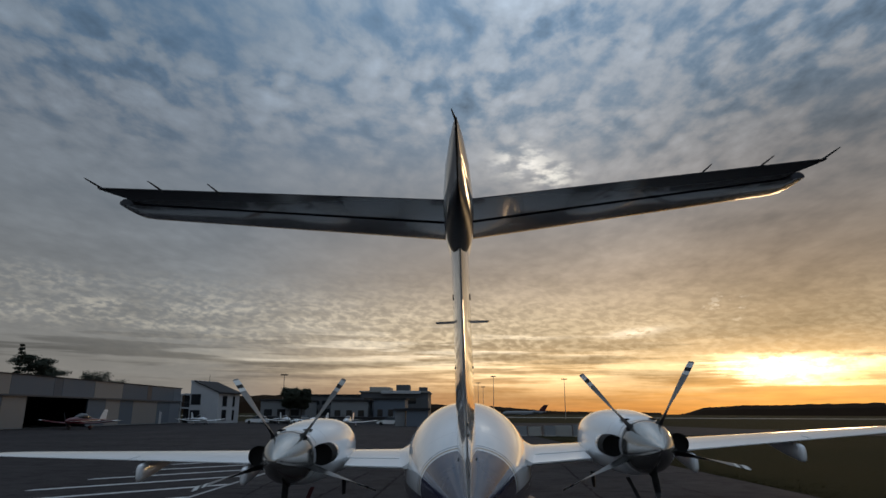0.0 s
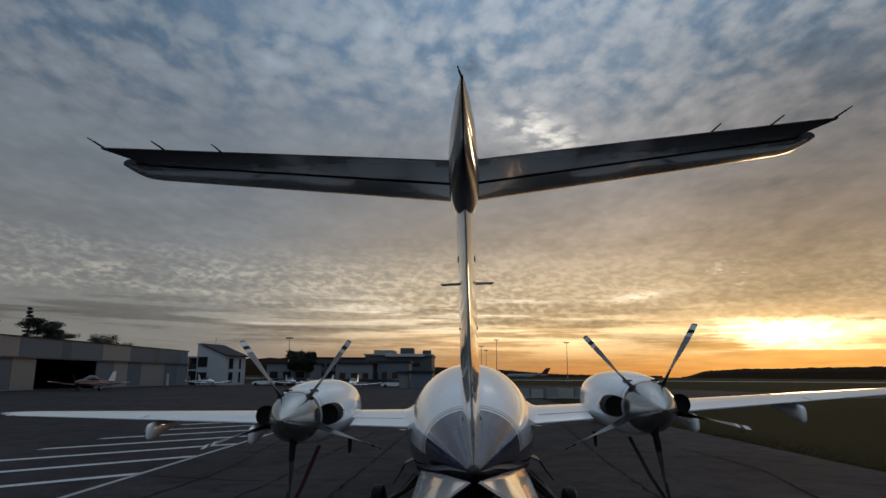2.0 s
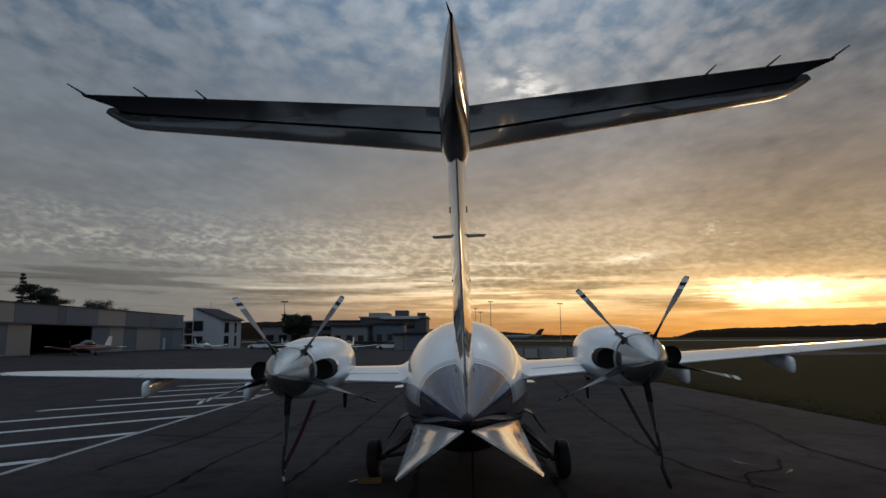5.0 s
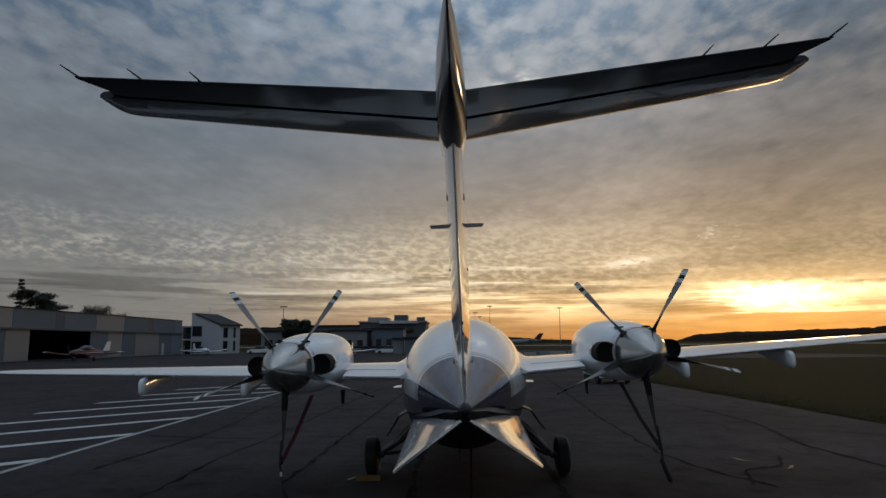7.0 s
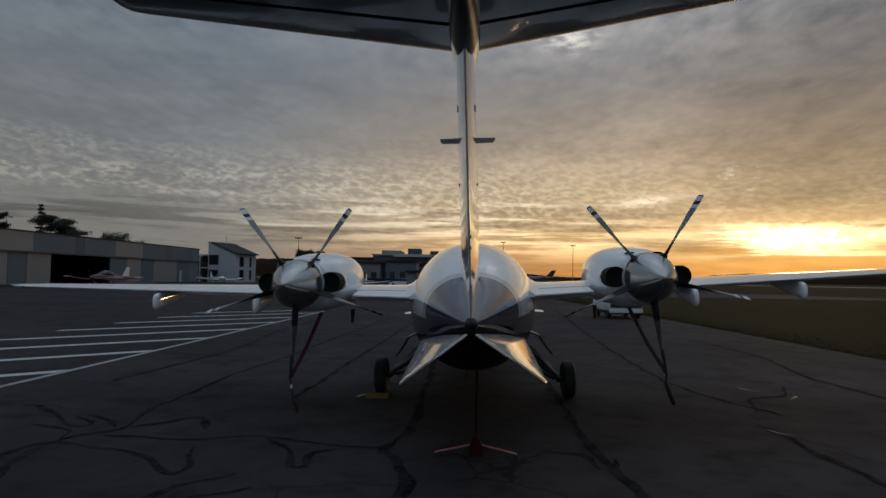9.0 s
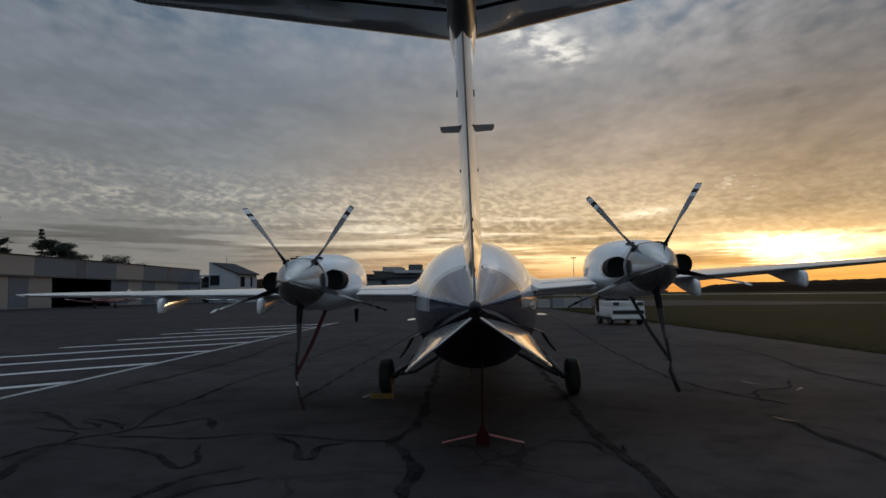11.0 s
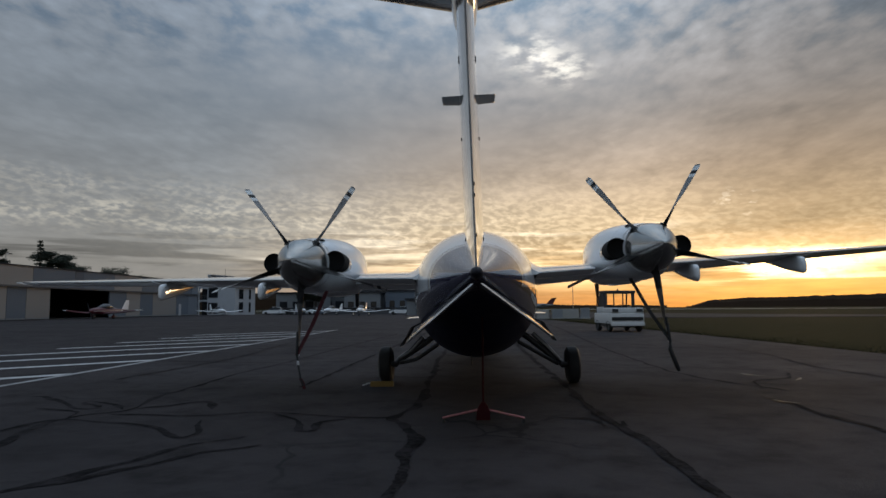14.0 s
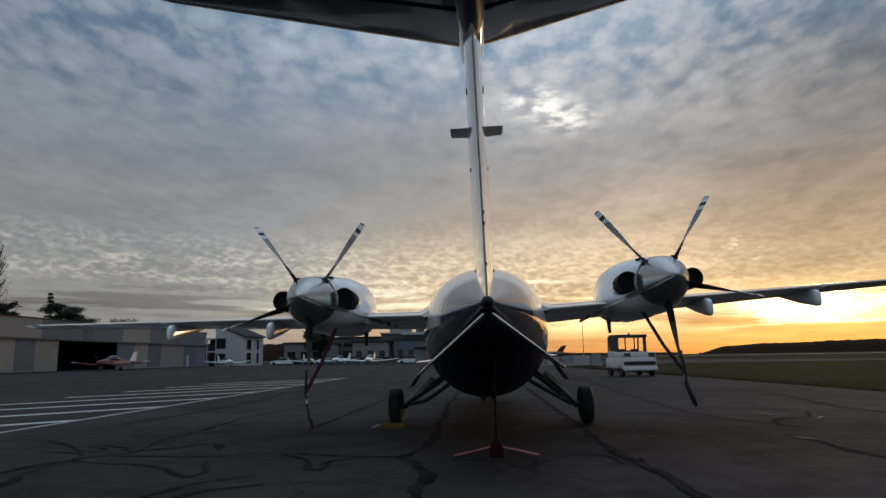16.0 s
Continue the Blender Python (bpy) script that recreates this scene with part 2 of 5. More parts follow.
WHITE = stuff("aircraft_white_paint", (0.82, 0.83, 0.84), 0.40, vary=0.03, scale=2.0, coat=1.0)
NAVY = stuff("navy_gloss_paint", (0.016, 0.02, 0.05), 0.2, vary=0.1, scale=3.0, coat=0.8)
TAILGREY = stuff("glossy_grey_paint", (0.045, 0.047, 0.056), 0.25, vary=0.05, scale=2.0, coat=0.32, spec=0.1)
FINWHITE = stuff("fin_gloss_white", (0.78, 0.79, 0.80), 0.14, vary=0.03, scale=2.0, coat=1.0)
SATIN = stuff("satin_navy_paint", (0.007, 0.007, 0.013), 0.45, vary=0.1, scale=3.0, spec=0.25)
SEAM = stuff("grey_edge_sealer", (0.45, 0.45, 0.46), 0.6, vary=0.15, scale=20.0)
BARE = stuff("polished_leading_edge", (0.62, 0.62, 0.62), 0.25, 1.0, vary=0.05, scale=5.0)
STEEL = stuff("dull_steel", (0.28, 0.28, 0.28), 0.4, 0.9, vary=0.15, scale=14.0)
SOOT = stuff("sooty_exhaust_steel", (0.010, 0.0095, 0.009), 0.85, 0.0, vary=0.3, scale=20.0, spec=0.2)
BLACK = stuff("black_rubber", (0.012, 0.012, 0.012), 0.7, vary=0.2, scale=18.0, bump=0.1)
DARK = stuff("dark_gear_paint", (0.03, 0.03, 0.032), 0.5, vary=0.2, scale=12.0)
RED = stuff("red_paint", (0.036, 0.003, 0.004), 0.75, vary=0.2, scale=12.0, spec=0.12)
REDWEB = stuff("red_webbing", (0.05, 0.004, 0.007), 0.85, vary=0.2, scale=30.0)
# pale pink puts the highlight on the red foot bars into their colour
FOOTRED = stuff("highlit_red_bar_paint", (0.50, 0.20, 0.20), 0.25, 0.5, vary=0.15, scale=15.0)
YELLOW = stuff("yellow_chock_paint", (0.17, 0.095, 0.008), 0.6, vary=0.25, scale=14.0)
GLASS_D = stuff("dark_window_glass", (0.015, 0.017, 0.02), 0.08, vary=0.1, scale=1.0)
BEIGE = stuff("beige_metal_panel", (0.265, 0.247, 0.232), 0.75, vary=0.06, scale=0.6, per_object=0.12)
BLUEGREY = stuff("blue_grey_metal_panel", (0.112, 0.138, 0.172), 0.75, vary=0.06, scale=0.6, per_object=0.12)
PALEGREY = stuff("pale_grey_metal_panel", (0.165, 0.19, 0.225), 0.7, vary=0.06, scale=0.6, per_object=0.08)
RENDERED = stuff("white_render", (0.45, 0.46, 0.48), 0.85, vary=0.08, scale=0.5)
SLATE = stuff("dark_slate_roof", (0.03, 0.03, 0.033), 0.8, vary=0.2, scale=2.0, spec=0.2)
SHED = stuff("grey_cladding", (0.19, 0.20, 0.21), 0.7, vary=0.12, scale=0.4)
DARKSHED = stuff("dark_grey_cladding", (0.082, 0.086, 0.094), 0.75, vary=0.12, scale=0.4)
FOLIAGE = stuff("dark_foliage", (0.024, 0.031, 0.017), 0.8, vary=0.35, scale=1.5)
BARK = stuff("bark", (0.06, 0.045, 0.035), 0.9, vary=0.3, scale=8.0)
WOODS = stuff("far_woodland", (0.022, 0.0135, 0.008), 0.95, vary=0.3, scale=0.02, spec=0.02)
INSIDE = stuff("hangar_interior", (0.05, 0.05, 0.05), 0.9, vary=0.2, scale=0.5)
MAROON = stuff("maroon_paint", (0.085, 0.013, 0.018), 0.3, vary=0.1, scale=3.0)
SLATEBLUE = stuff("dark_blue_grey_panel", (0.085, 0.102, 0.128), 0.75, vary=0.08, scale=0.6)
RUSTY = stuff("rust_brown_panel", (0.135, 0.115, 0.105), 0.8, vary=0.25, scale=0.8)
CONCRETE = stuff("pale_concrete", (0.30, 0.29, 0.27), 0.85, vary=0.12, scale=0.3)


def asphalt_material():
    m, n, p = principled("worn_asphalt")
    at = n.add("ShaderNodeTexCoord").outputs["Object"]
    wide = n.noise(at, 0.16, 5.0, 0.6)
    mid = n.noise(at, 1.1, 5.0, 0.65)
    blot = n.noise(at, 3.4, 4.0, 0.6)
    fine = n.noise(at, 55.0, 3.0, 0.7)
    c = n.ramp(wide, [(0.28, (0.0215, 0.0188, 0.0203)), (0.72, (0.048, 0.0426, 0.0442))])
    c = n.mix(n.math("MULTIPLY", n.step(mid, 0.48, 0.72), 0.7), c, (0.0115, 0.0105, 0.0110))
    c = n.mix(n.math("MULTIPLY", n.step(blot, 0.50, 0.70), 0.45), c, (0.014, 0.0125, 0.0130))
    c = n.mix(n.math("MULTIPLY", n.step(blot, 0.42, 0.28), 0.35), c, (0.052, 0.0465, 0.047))
    c = n.mix(n.math("MULTIPLY", n.step(fine, 0.55, 0.8), 0.35), c, (0.045, 0.040, 0.039))
    # fine hairline cracks
    v = n.add("ShaderNodeTexVoronoi")
    v.feature = "DISTANCE_TO_EDGE"
    n.put(v.inputs["Vector"], n.vmath("ADD", at, n.mix(1.0, n.noise(at, 0.8, 3.0, out=1), gray(1.6), "MULTIPLY")))
    v.inputs["Scale"].default_value = 0.33
    crack = n.step(v.outputs[0], 0.012, 0.003)
    c = n.mix(n.math("MULTIPLY", crack, n.step(n.noise(at, 0.4, 2.0), 0.45, 0.6)), c, (0.018, 0.018, 0.019))
    n.put(p.inputs["Base Color"], c)
    p.inputs["Specular IOR Level"].default_value = 0.07
    n.put(p.inputs["Roughness"], n.math("ADD", 0.85, n.math("MULTIPLY", n.math("SUBTRACT", mid, 0.5), 0.3)))
    bn = n.add("ShaderNodeBump")
    bn.inputs["Strength"].default_value, bn.inputs["Distance"].default_value = 0.5, 0.01
    n.put(bn.inputs["Height"], n.math("ADD", fine, n.math("MULTIPLY", n.noise(at, 14.0, 4.0), 0.8)))
    n.put(p.inputs["Normal"], bn.outputs[0])
    return m


def grass_material():
    m, n, p = principled("rough_grass")
    at = n.add("ShaderNodeTexCoord").outputs["Object"]
    a, b = n.noise(at, 0.05, 5.0, 0.6), n.noise(at, 2.5, 5.0, 0.7)
    c = n.ramp(a, [(0.3, (0.012, 0.0125, 0.0022)), (0.7, (0.021, 0.0165, 0.0036))])
    c = n.mix(n.math("MULTIPLY", b, 0.6), c, (0.014, 0.0135, 0.003))
    n.put(p.inputs["Base Color"], c)
    p.inputs["Roughness"].default_value = 0.95
    p.inputs["Specular IOR Level"].default_value = 0.05
    bn = n.add("ShaderNodeBump")
    bn.inputs["Strength"].default_value, bn.inputs["Distance"].default_value = 0.8, 0.05
    n.put(bn.inputs["Height"], n.noise(at, 9.0, 5.0, 0.7))
    n.put(p.inputs["Normal"], bn.outputs[0])
    return m


def marking_material(name, fresh, bare):
    m, n, p = principled(name)
    at = n.add("ShaderNodeTexCoord").outputs["Object"]
    worn = n.step(n.math("ADD", n.math("MULTIPLY", n.noise(at, 7.0, 5.0, 0.7), 0.7), n.math("MULTIPLY", n.noise(at, 0.7, 3.0), 0.3)), 0.52, 0.66)
    n.put(p.inputs["Base Color"], n.mix(worn, gray(fresh), gray(bare)))
    p.inputs["Roughness"].default_value = 0.7
    return m


def fuselage_material():
    """White body, navy tail cone and belly, parted by a fine gold and navy line."""
    m, n, p = principled("fuselage_paint")
    at = n.add("ShaderNodeTexCoord").outputs["Object"]
    s = n.add("ShaderNodeSeparateXYZ")
    n.put(s.inputs[0], at)
    x, y, z = s.outputs
    # line = distance forward of the sloping paint edge; the edge runs forward as it goes down
    line = n.math("ADD", y, n.math("MULTIPLY", n.math("SUBTRACT", z, 1.5), PAINT_SLOPE))
    line = n.math("SUBTRACT", line, PAINT_EDGE)
    low = n.step(z, BELLY_LINE + 0.01, BELLY_LINE - 0.01)
    c = n.mix(n.step(line, 0.005, -0.005), (0.84, 0.85, 0.86), (0.020, 0.021, 0.06))
    gold = n.math("MULTIPLY", n.step(line, 0.05, 0.06), n.step(line, 0.12, 0.11))
    c = n.mix(gold, c, (0.30, 0.24, 0.15))
    c = n.mix(n.math("MULTIPLY", n.step(line, 0.16, 0.17), n.step(line, 0.20, 0.19)), c, (0.12, 0.13, 0.18))
    c = n.mix(low, c, (0.016, 0.02, 0.05))
    # panel joints round the body and dust
    wave = n.math("ABSOLUTE", n.math("SUBTRACT", n.math("FRACT", n.math("ADD", n.math("MULTIPLY", y, 0.8), 0.3)), 0.5))
    joint = n.step(wave, 0.004, 0.0015)
    c = n.mix(n.math("MULTIPLY", joint, 0.5), c, (0.10, 0.10, 0.11))
    dust = n.noise(at, 3.0, 5.0, 0.65)
    c = n.mix(n.math("MULTIPLY", n.step(dust, 0.5, 0.8), 0.12), c, (0.35, 0.33, 0.30))
    n.put(p.inputs["Base Color"], c)
    n.put(p.inputs["Roughness"], n.math("ADD", 0.36, n.math("MULTIPLY", dust, 0.14)))
    cone = n.step(line, 0.005, -0.005)
    # reflection of the fins kept off the belly by cutting coat and gloss
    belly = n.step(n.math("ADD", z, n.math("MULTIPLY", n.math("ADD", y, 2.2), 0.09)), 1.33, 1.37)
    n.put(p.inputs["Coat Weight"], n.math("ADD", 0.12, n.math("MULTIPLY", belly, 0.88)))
    p.inputs["Coat IOR"].default_value = 1.4
    n.put(p.inputs["Specular IOR Level"], n.math("SUBTRACT", 0.38, n.math("MULTIPLY", n.math("MAXIMUM", cone, low), 0.34)))
    p.inputs["Coat Roughness"].default_value = 0.025
    return m


def sealant_material():
    """Bitumen poured over cracks, scuffed through to the stone in places."""
    m, n, p = principled("bitumen_sealant")
    at = n.add("ShaderNodeTexCoord").outputs["Object"]
    scuff = n.math("ADD", n.math("MULTIPLY", n.noise(at, 3.0, 4.0, 0.65), 0.6), n.math("MULTIPLY", n.noise(at, 24.0, 4.0, 0.7), 0.4))
    n.put(p.inputs["Base Color"], n.mix(n.step(scuff, 0.40, 0.60), (0.0075, 0.0070, 0.0074), (0.029, 0.0255, 0.027)))
    p.inputs["Roughness"].default_value = 0.95
    p.inputs["Specular IOR Level"].default_value = 0.03
    return m


def blade_material():
    """Grey-black blade with white and black tip bands and a bare, worn edge."""
    m, n, p = principled("propeller_blade_paint")
    at = n.add("ShaderNodeTexCoord").outputs["Object"]
    s = n.add("ShaderNodeSeparateXYZ")
    n.put(s.inputs[0], at)
    z = s.outputs[2]
    c = n.ramp(n.noise(at, 9.0, 4.0), [(0.3, (0.17, 0.165, 0.16)), (0.7, (0.25, 0.245, 0.24))])
    boot = n.step(z, 0.50, 0.46)
    c = n.mix(boot, c, (0.014, 0.0135, 0.013))
    for lo, hi, col in ((0.91, 0.955, (0.62, 0.62, 0.60)), (0.955, 1.0, (0.012, 0.012, 0.012)), (1.0, 1.06, (0.62, 0.62, 0.60))):
        c = n.mix(n.math("MULTIPLY", n.step(z, lo - 0.002, lo + 0.002), n.step(z, hi + 0.002, hi - 0.002)), c, col)
    n.put(p.inputs["Base Color"], c)
    p.inputs["Roughness"].default_value = 0.42
    n.put(p.inputs["Metallic"], n.math("MULTIPLY", n.math("SUBTRACT", 1.0, boot), 0.75))
    p.inputs["Specular IOR Level"].default_value = 0.25
    return m


PAINT_EDGE, PAINT_SLOPE, BELLY_LINE = -0.42, 0.33, 1.36
ASPHALT, GRASS, LINE = asphalt_material(), grass_material(), marking_material("worn_white_road_paint", 0.46, 0.17)
WORNLINE = marking_material("faded_road_paint", 0.30, 0.06)
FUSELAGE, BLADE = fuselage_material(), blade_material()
TAR = sealant_material()


# ---- building helpers ----
def link_mesh(name, bm, material):
    me = bpy.data.meshes.new(name)
    bmesh.ops.recalc_face_normals(bm, faces=bm.faces)
    bm.to_mesh(me)
    bm.free()
    me.materials.append(material)
    return new(name, me)


def smooth(ob, angle=40.0):
    me = ob.data
    me.polygons.foreach_set("use_smooth", [True] * len(me.polygons))
    me.set_sharp_from_angle(angle=radians(angle))
    return ob


def part(name, bm, material, parent=None, label="", soft=True, place=None):
    """One mesh object under a thing or under a part."""
    ob = link_mesh(name, bm, material)
    if soft:
        smooth(ob)
    if parent:
        ob.parent = parent
    if place is not None:
        ob.matrix_basis = place
    return tagged(ob, label)


def thing(name, label, category, place=None, group="", kind=""):
    ob = new(name)
    ob.empty_display_size = 0.1
    if place is not None:
        ob.matrix_basis = place
    return tagged(ob, label, category, group, kind)


def box(bm, lo, hi, bevel=0.0):
    """An axis-aligned block from corner to corner, with rounded edges where bevel is given."""
    made = bmesh.ops.create_cube(bm, size=1.0)["verts"]
    for v in made:
        v.co = Vector([(l + h) / 2 + c * (h - l) for l, h, c in zip(lo, hi, v.co)])
    if bevel:
        edges = list({e for v in made for e in v.link_edges})
        bmesh.ops.bevel(bm, geom=edges, offset=bevel, segments=2, affect="EDGES", profile=0.6)
    return bm


def block(lo, hi, bevel=0.0):
    return box(bmesh.new(), lo, hi, bevel)


def loft(bm, rings, caps=True, closed=True):
    """A skin through rings of points, all of one count."""
    rows = [[bm.verts.new(p) for p in ring] for ring in rings]
    n = len(rows[0])
    for a, b in zip(rows, rows[1:]):
        for i in range(n if closed else n - 1):
            j = (i + 1) % n
            bm.faces.new((a[i], a[j], b[j], b[i]))
    if caps and closed:
        for row in (rows[0], rows[-1]):
            bm.faces.new(row)
    return bm


def oval(cx, cz, rx, rz, y, n=40, power=2.0):
    """A ring across the y axis."""
    out = []
    for i in range(n):
        a = 2 * math.pi * i / n
        c, s = math.cos(a), math.sin(a)
        e = 2.0 / power
        out.append(Vector((cx + rx * math.copysign(abs(c) ** e, c), y, cz + rz * math.copysign(abs(s) ** e, s))))
    return out


def tube(bm, points, radii, n=10):
    """A round bar along points; radii is one number or one for each point."""
    pts = [Vector(p) for p in points]
    if not hasattr(radii, "__len__"):
        radii = [radii] * len(pts)
    rings = []
    for i, p in enumerate(pts):
        d = (pts[min(i + 1, len(pts) - 1)] - pts[max(i - 1, 0)]).normalized()
        q = d.to_track_quat("Z", "Y").to_matrix()
        rings.append([p + q @ Vector((radii[i] * math.cos(2 * math.pi * k / n), radii[i] * math.sin(2 * math.pi * k / n), 0)) for k in range(n)])
    return loft(bm, rings)


def strap_strip(bm, points, width, thick, across):
    """A flat band of webbing along points, its width along the given direction."""
    pts, w = [Vector(p) for p in points], Vector(across).normalized() * width / 2
    rings = []
    for i, p in enumerate(pts):
        d = (pts[min(i + 1, len(pts) - 1)] - pts[max(i - 1, 0)]).normalized()
        t = d.cross(w).normalized() * thick / 2
        rings.append([p + w + t, p - w + t, p - w - t, p + w - t])
    return loft(bm, rings)


def eased(stations, k):
    """Rows of numbers between the given ones, on a smooth curve through them."""
    out = []
    for i in range(len(stations) - 1):
        p0, p1, p2, p3 = stations[max(i - 1, 0)], stations[i], stations[i + 1], stations[min(i + 2, len(stations) - 1)]
        for j in range(k):
            u = j / k
            row = []
            for a, b, c, d, y0, y1, y2, y3 in zip(p0, p1, p2, p3, *[[q[0]] * len(p1) for q in (p0, p1, p2, p3)]):
                span = y2 - y1
                m1 = (c - a) / (y2 - y0) * span if y2 != y0 else c - b
                m2 = (d - b) / (y3 - y1) * span if y3 != y1 else c - b
                row.append(b * (2 * u**3 - 3 * u**2 + 1) + m1 * (u**3 - 2 * u**2 + u) + c * (3 * u**2 - 2 * u**3) + m2 * (u**3 - u**2))
            out.append(row)
    return out + [list(stations[-1])]


def turned(bm, profile, n=24, axis="y"):
    """A solid of revolution: profile of (along, radius)."""
    rings = []
    for a, r in profile:
        ring = []
        for k in range(n):
            c, s = r * math.cos(2 * math.pi * k / n), r * math.sin(2 * math.pi * k / n)
            ring.append(Vector((c, a, s)) if axis == "y" else Vector((a, c, s)) if axis == "x" else Vector((c, s, a)))
        rings.append(ring)
    return loft(bm, rings)


def foil(chord, thick, n=14, cut=0.0, start=0.0, blunt=0.006, belly=0.8):
    """An aerofoil outline, (along, height): leading edge at 0, trailing edge at chord; start and cut trim it to a stretch of the chord."""
    up, low = [], []
    for i in range(n + 1):
        u = start + (1 - cut - start) * (1 - math.cos(math.pi * i / n)) / 2
        h = 5 * thick * chord * (0.2969 * math.sqrt(u) - 0.126 * u - 0.3516 * u * u + 0.2843 * u**3 - 0.1015 * u**4) + blunt * chord * u * 0.5
        up.append((u * chord, h))
        low.append((u * chord, -h * belly))
    return up[::-1] + low[1:] if start == 0 else up[::-1] + low


def panel_between(bm, sections, upright=False, **trim):
    """A wing skin: sections of (span, y of leading edge, z, chord, thickness ratio); the leading edge points to +y. upright: the span goes up."""
    rings = []
    for s, y, z, chord, thick in sections:
        ring = []
        for a, h in foil(chord, thick, **trim):
            ring.append(Vector((h, y - a, s)) if upright else Vector((s, y - a, z + h)))
        rings.append(ring)
    return loft(bm, rings)


def wheel_parts(parent, radius, width, at, hub_r=0.5):
    """Tyre and hub under parent, axle along x."""
    w = width / 2
    prof = [(-w * 0.7, radius * 0.55), (-w, radius * 0.68), (-w, radius * 0.82), (-w * 0.72, radius * 0.96), (-w * 0.3, radius), (w * 0.3, radius), (w * 0.72, radius * 0.96), (w, radius * 0.82), (w, radius * 0.68), (w * 0.7, radius * 0.55)]
    wheel = part("wheel", turned(bmesh.new(), [(-w * 0.62, radius * 0.2), (-w * 0.6, radius * 0.57), (w * 0.6, radius * 0.57), (w * 0.62, radius * 0.2)], 20, "x"), STEEL, parent, place=pose(*at))
    part("tyre", turned(bmesh.new(), prof, 28, "x"), BLACK, wheel, "black rubber tyre")
    return wheel


# ---- the ground ----
def sheet_of(points, z, under):
    """A flat slab with the given outline, its top at z."""
    bm = bmesh.new()
    top = bm.faces.new([bm.verts.new((x, y, z)) for x, y in points])
    low = bmesh.ops.extrude_face_region(bm, geom=[top])["geom"]
    for v in low:
        if isinstance(v, bmesh.types.BMVert):
            v.co.z = z - under
    return bm


def ground_sheet():
    """One sheet to the horizon, rising a little beyond the runway and into low wooded hills."""
    bm = bmesh.new()
    n, half = 64, 4200.0
    grid = {}
    for i in range(n + 1):
        for j in range(n + 1):
            u, v = 2 * i / n - 1, 2 * j / n - 1
            x, y = half * math.copysign(abs(u) ** 2.2, u), half * math.copysign(abs(v) ** 2.2, v)
            grid[i, j] = bm.verts.new((x, y, -0.03))
    for i in range(n):
        for j in range(n):
            bm.faces.new((grid[i, j], grid[i + 1, j], grid[i + 1, j + 1], grid[i, j + 1]))
    return bm


tagged(part("ground", ground_sheet(), GRASS, soft=False), "rough green airfield grass reaching the horizon", "grass", kind="structure")
APRON = [(-260, -160), (16, -160), (10.6, -20), (9.9, 6), (9.5, 16), (8.9, 28), (8.0, 45), (7.2, 62), (30, 66), (420, 82), (420, 88), (60, 75), (44, 96), (30, 150), (-260, 150)]
tagged(part("pavement", sheet_of(APRON, 0.0, 0.05), ASPHALT, soft=False), "worn dark asphalt apron with sealed cracks", "pavement", kind="structure")
tagged(part("runway", sheet_of([(-300, 330), (1500, 420), (1500, 460), (-300, 370)], 0.0, 0.05), CONCRETE, soft=False), "pale runway strip far across the grass", "runway", kind="structure")


def stripes():
    """Diagonal hatching between two lines along the apron."""
    hatch = thing("painted_hatching", "worn white diagonal hatching painted on the asphalt", "road marking", kind="structure")
    part("edge_line", sheet_of([(-7.29, -14), (-7.17, -14), (-7.17, 27.6), (-7.29, 27.6)], 0.004, 0.003), WORNLINE, hatch, "worn grey-white edge line", soft=False)
    y = -8.9
    while y < 27:
        a = [(-7.32, y), (-7.32, y + 0.40), (-12.3, y - 5.05 + 0.40), (-12.3, y - 5.05)]
        part("stripe", sheet_of(a, 0.004, 0.003), LINE, hatch, soft=False)
        y += 3.17
    return hatch


stripes()


def tar_line(points, width, lift):
    """A poured band of sealant with an uneven edge, along points on the ground."""
    bm = bmesh.new()
    pts = [Vector((*p, 0)) for p in points]
    # a rounded run through the points
    fine = []
    for i in range(len(pts) - 1):
        p0, p1, p2, p3 = pts[max(i - 1, 0)], pts[i], pts[i + 1], pts[min(i + 2, len(pts) - 1)]
        reach = (p2 - p1).length
        m1 = (p2 - p0).normalized() * reach * 0.8
        m2 = (p3 - p1).normalized() * reach * 0.8
        k = max(3, int(reach / 0.045))
        for j in range(k):
            u = j / k
            fine.append(p1 * (2 * u**3 - 3 * u**2 + 1) + m1 * (u**3 - 2 * u**2 + u) + p2 * (3 * u**2 - 2 * u**3) + m2 * (u**3 - u**2))
    fine.append(pts[-1])
    last = None
    for i, p in enumerate(fine):
        d = (fine[min(i + 1, len(fine) - 1)] - fine[max(i - 1, 0)]).normalized()
        side = Vector((-d.y, d.x, 0))
        wob = noise.noise((p.x * 2.1, p.y * 2.1, 3.0)) * 0.07
        taper = min(1.0, 0.15 + i / 6, 0.15 + (len(fine) - 1 - i) / 6)
        w = width * taper * max(0.08, 0.5 + 0.5 * noise.noise((p.x * 2.3, p.y * 2.3, 9.0)) + 0.26 * noise.noise((p.x * 11, p.y * 11, 2.0)) + 0.16 * noise.noise((p.x * 31, p.y * 31, 5.0)))
        p = p + side * wob
        row = [bm.verts.new((*(p + side * w).xy, lift)), bm.verts.new((*(p - side * w).xy, lift))]
        if last:
            bm.faces.new((last[0], last[1], row[1], row[0]))
        last = row
    return bm


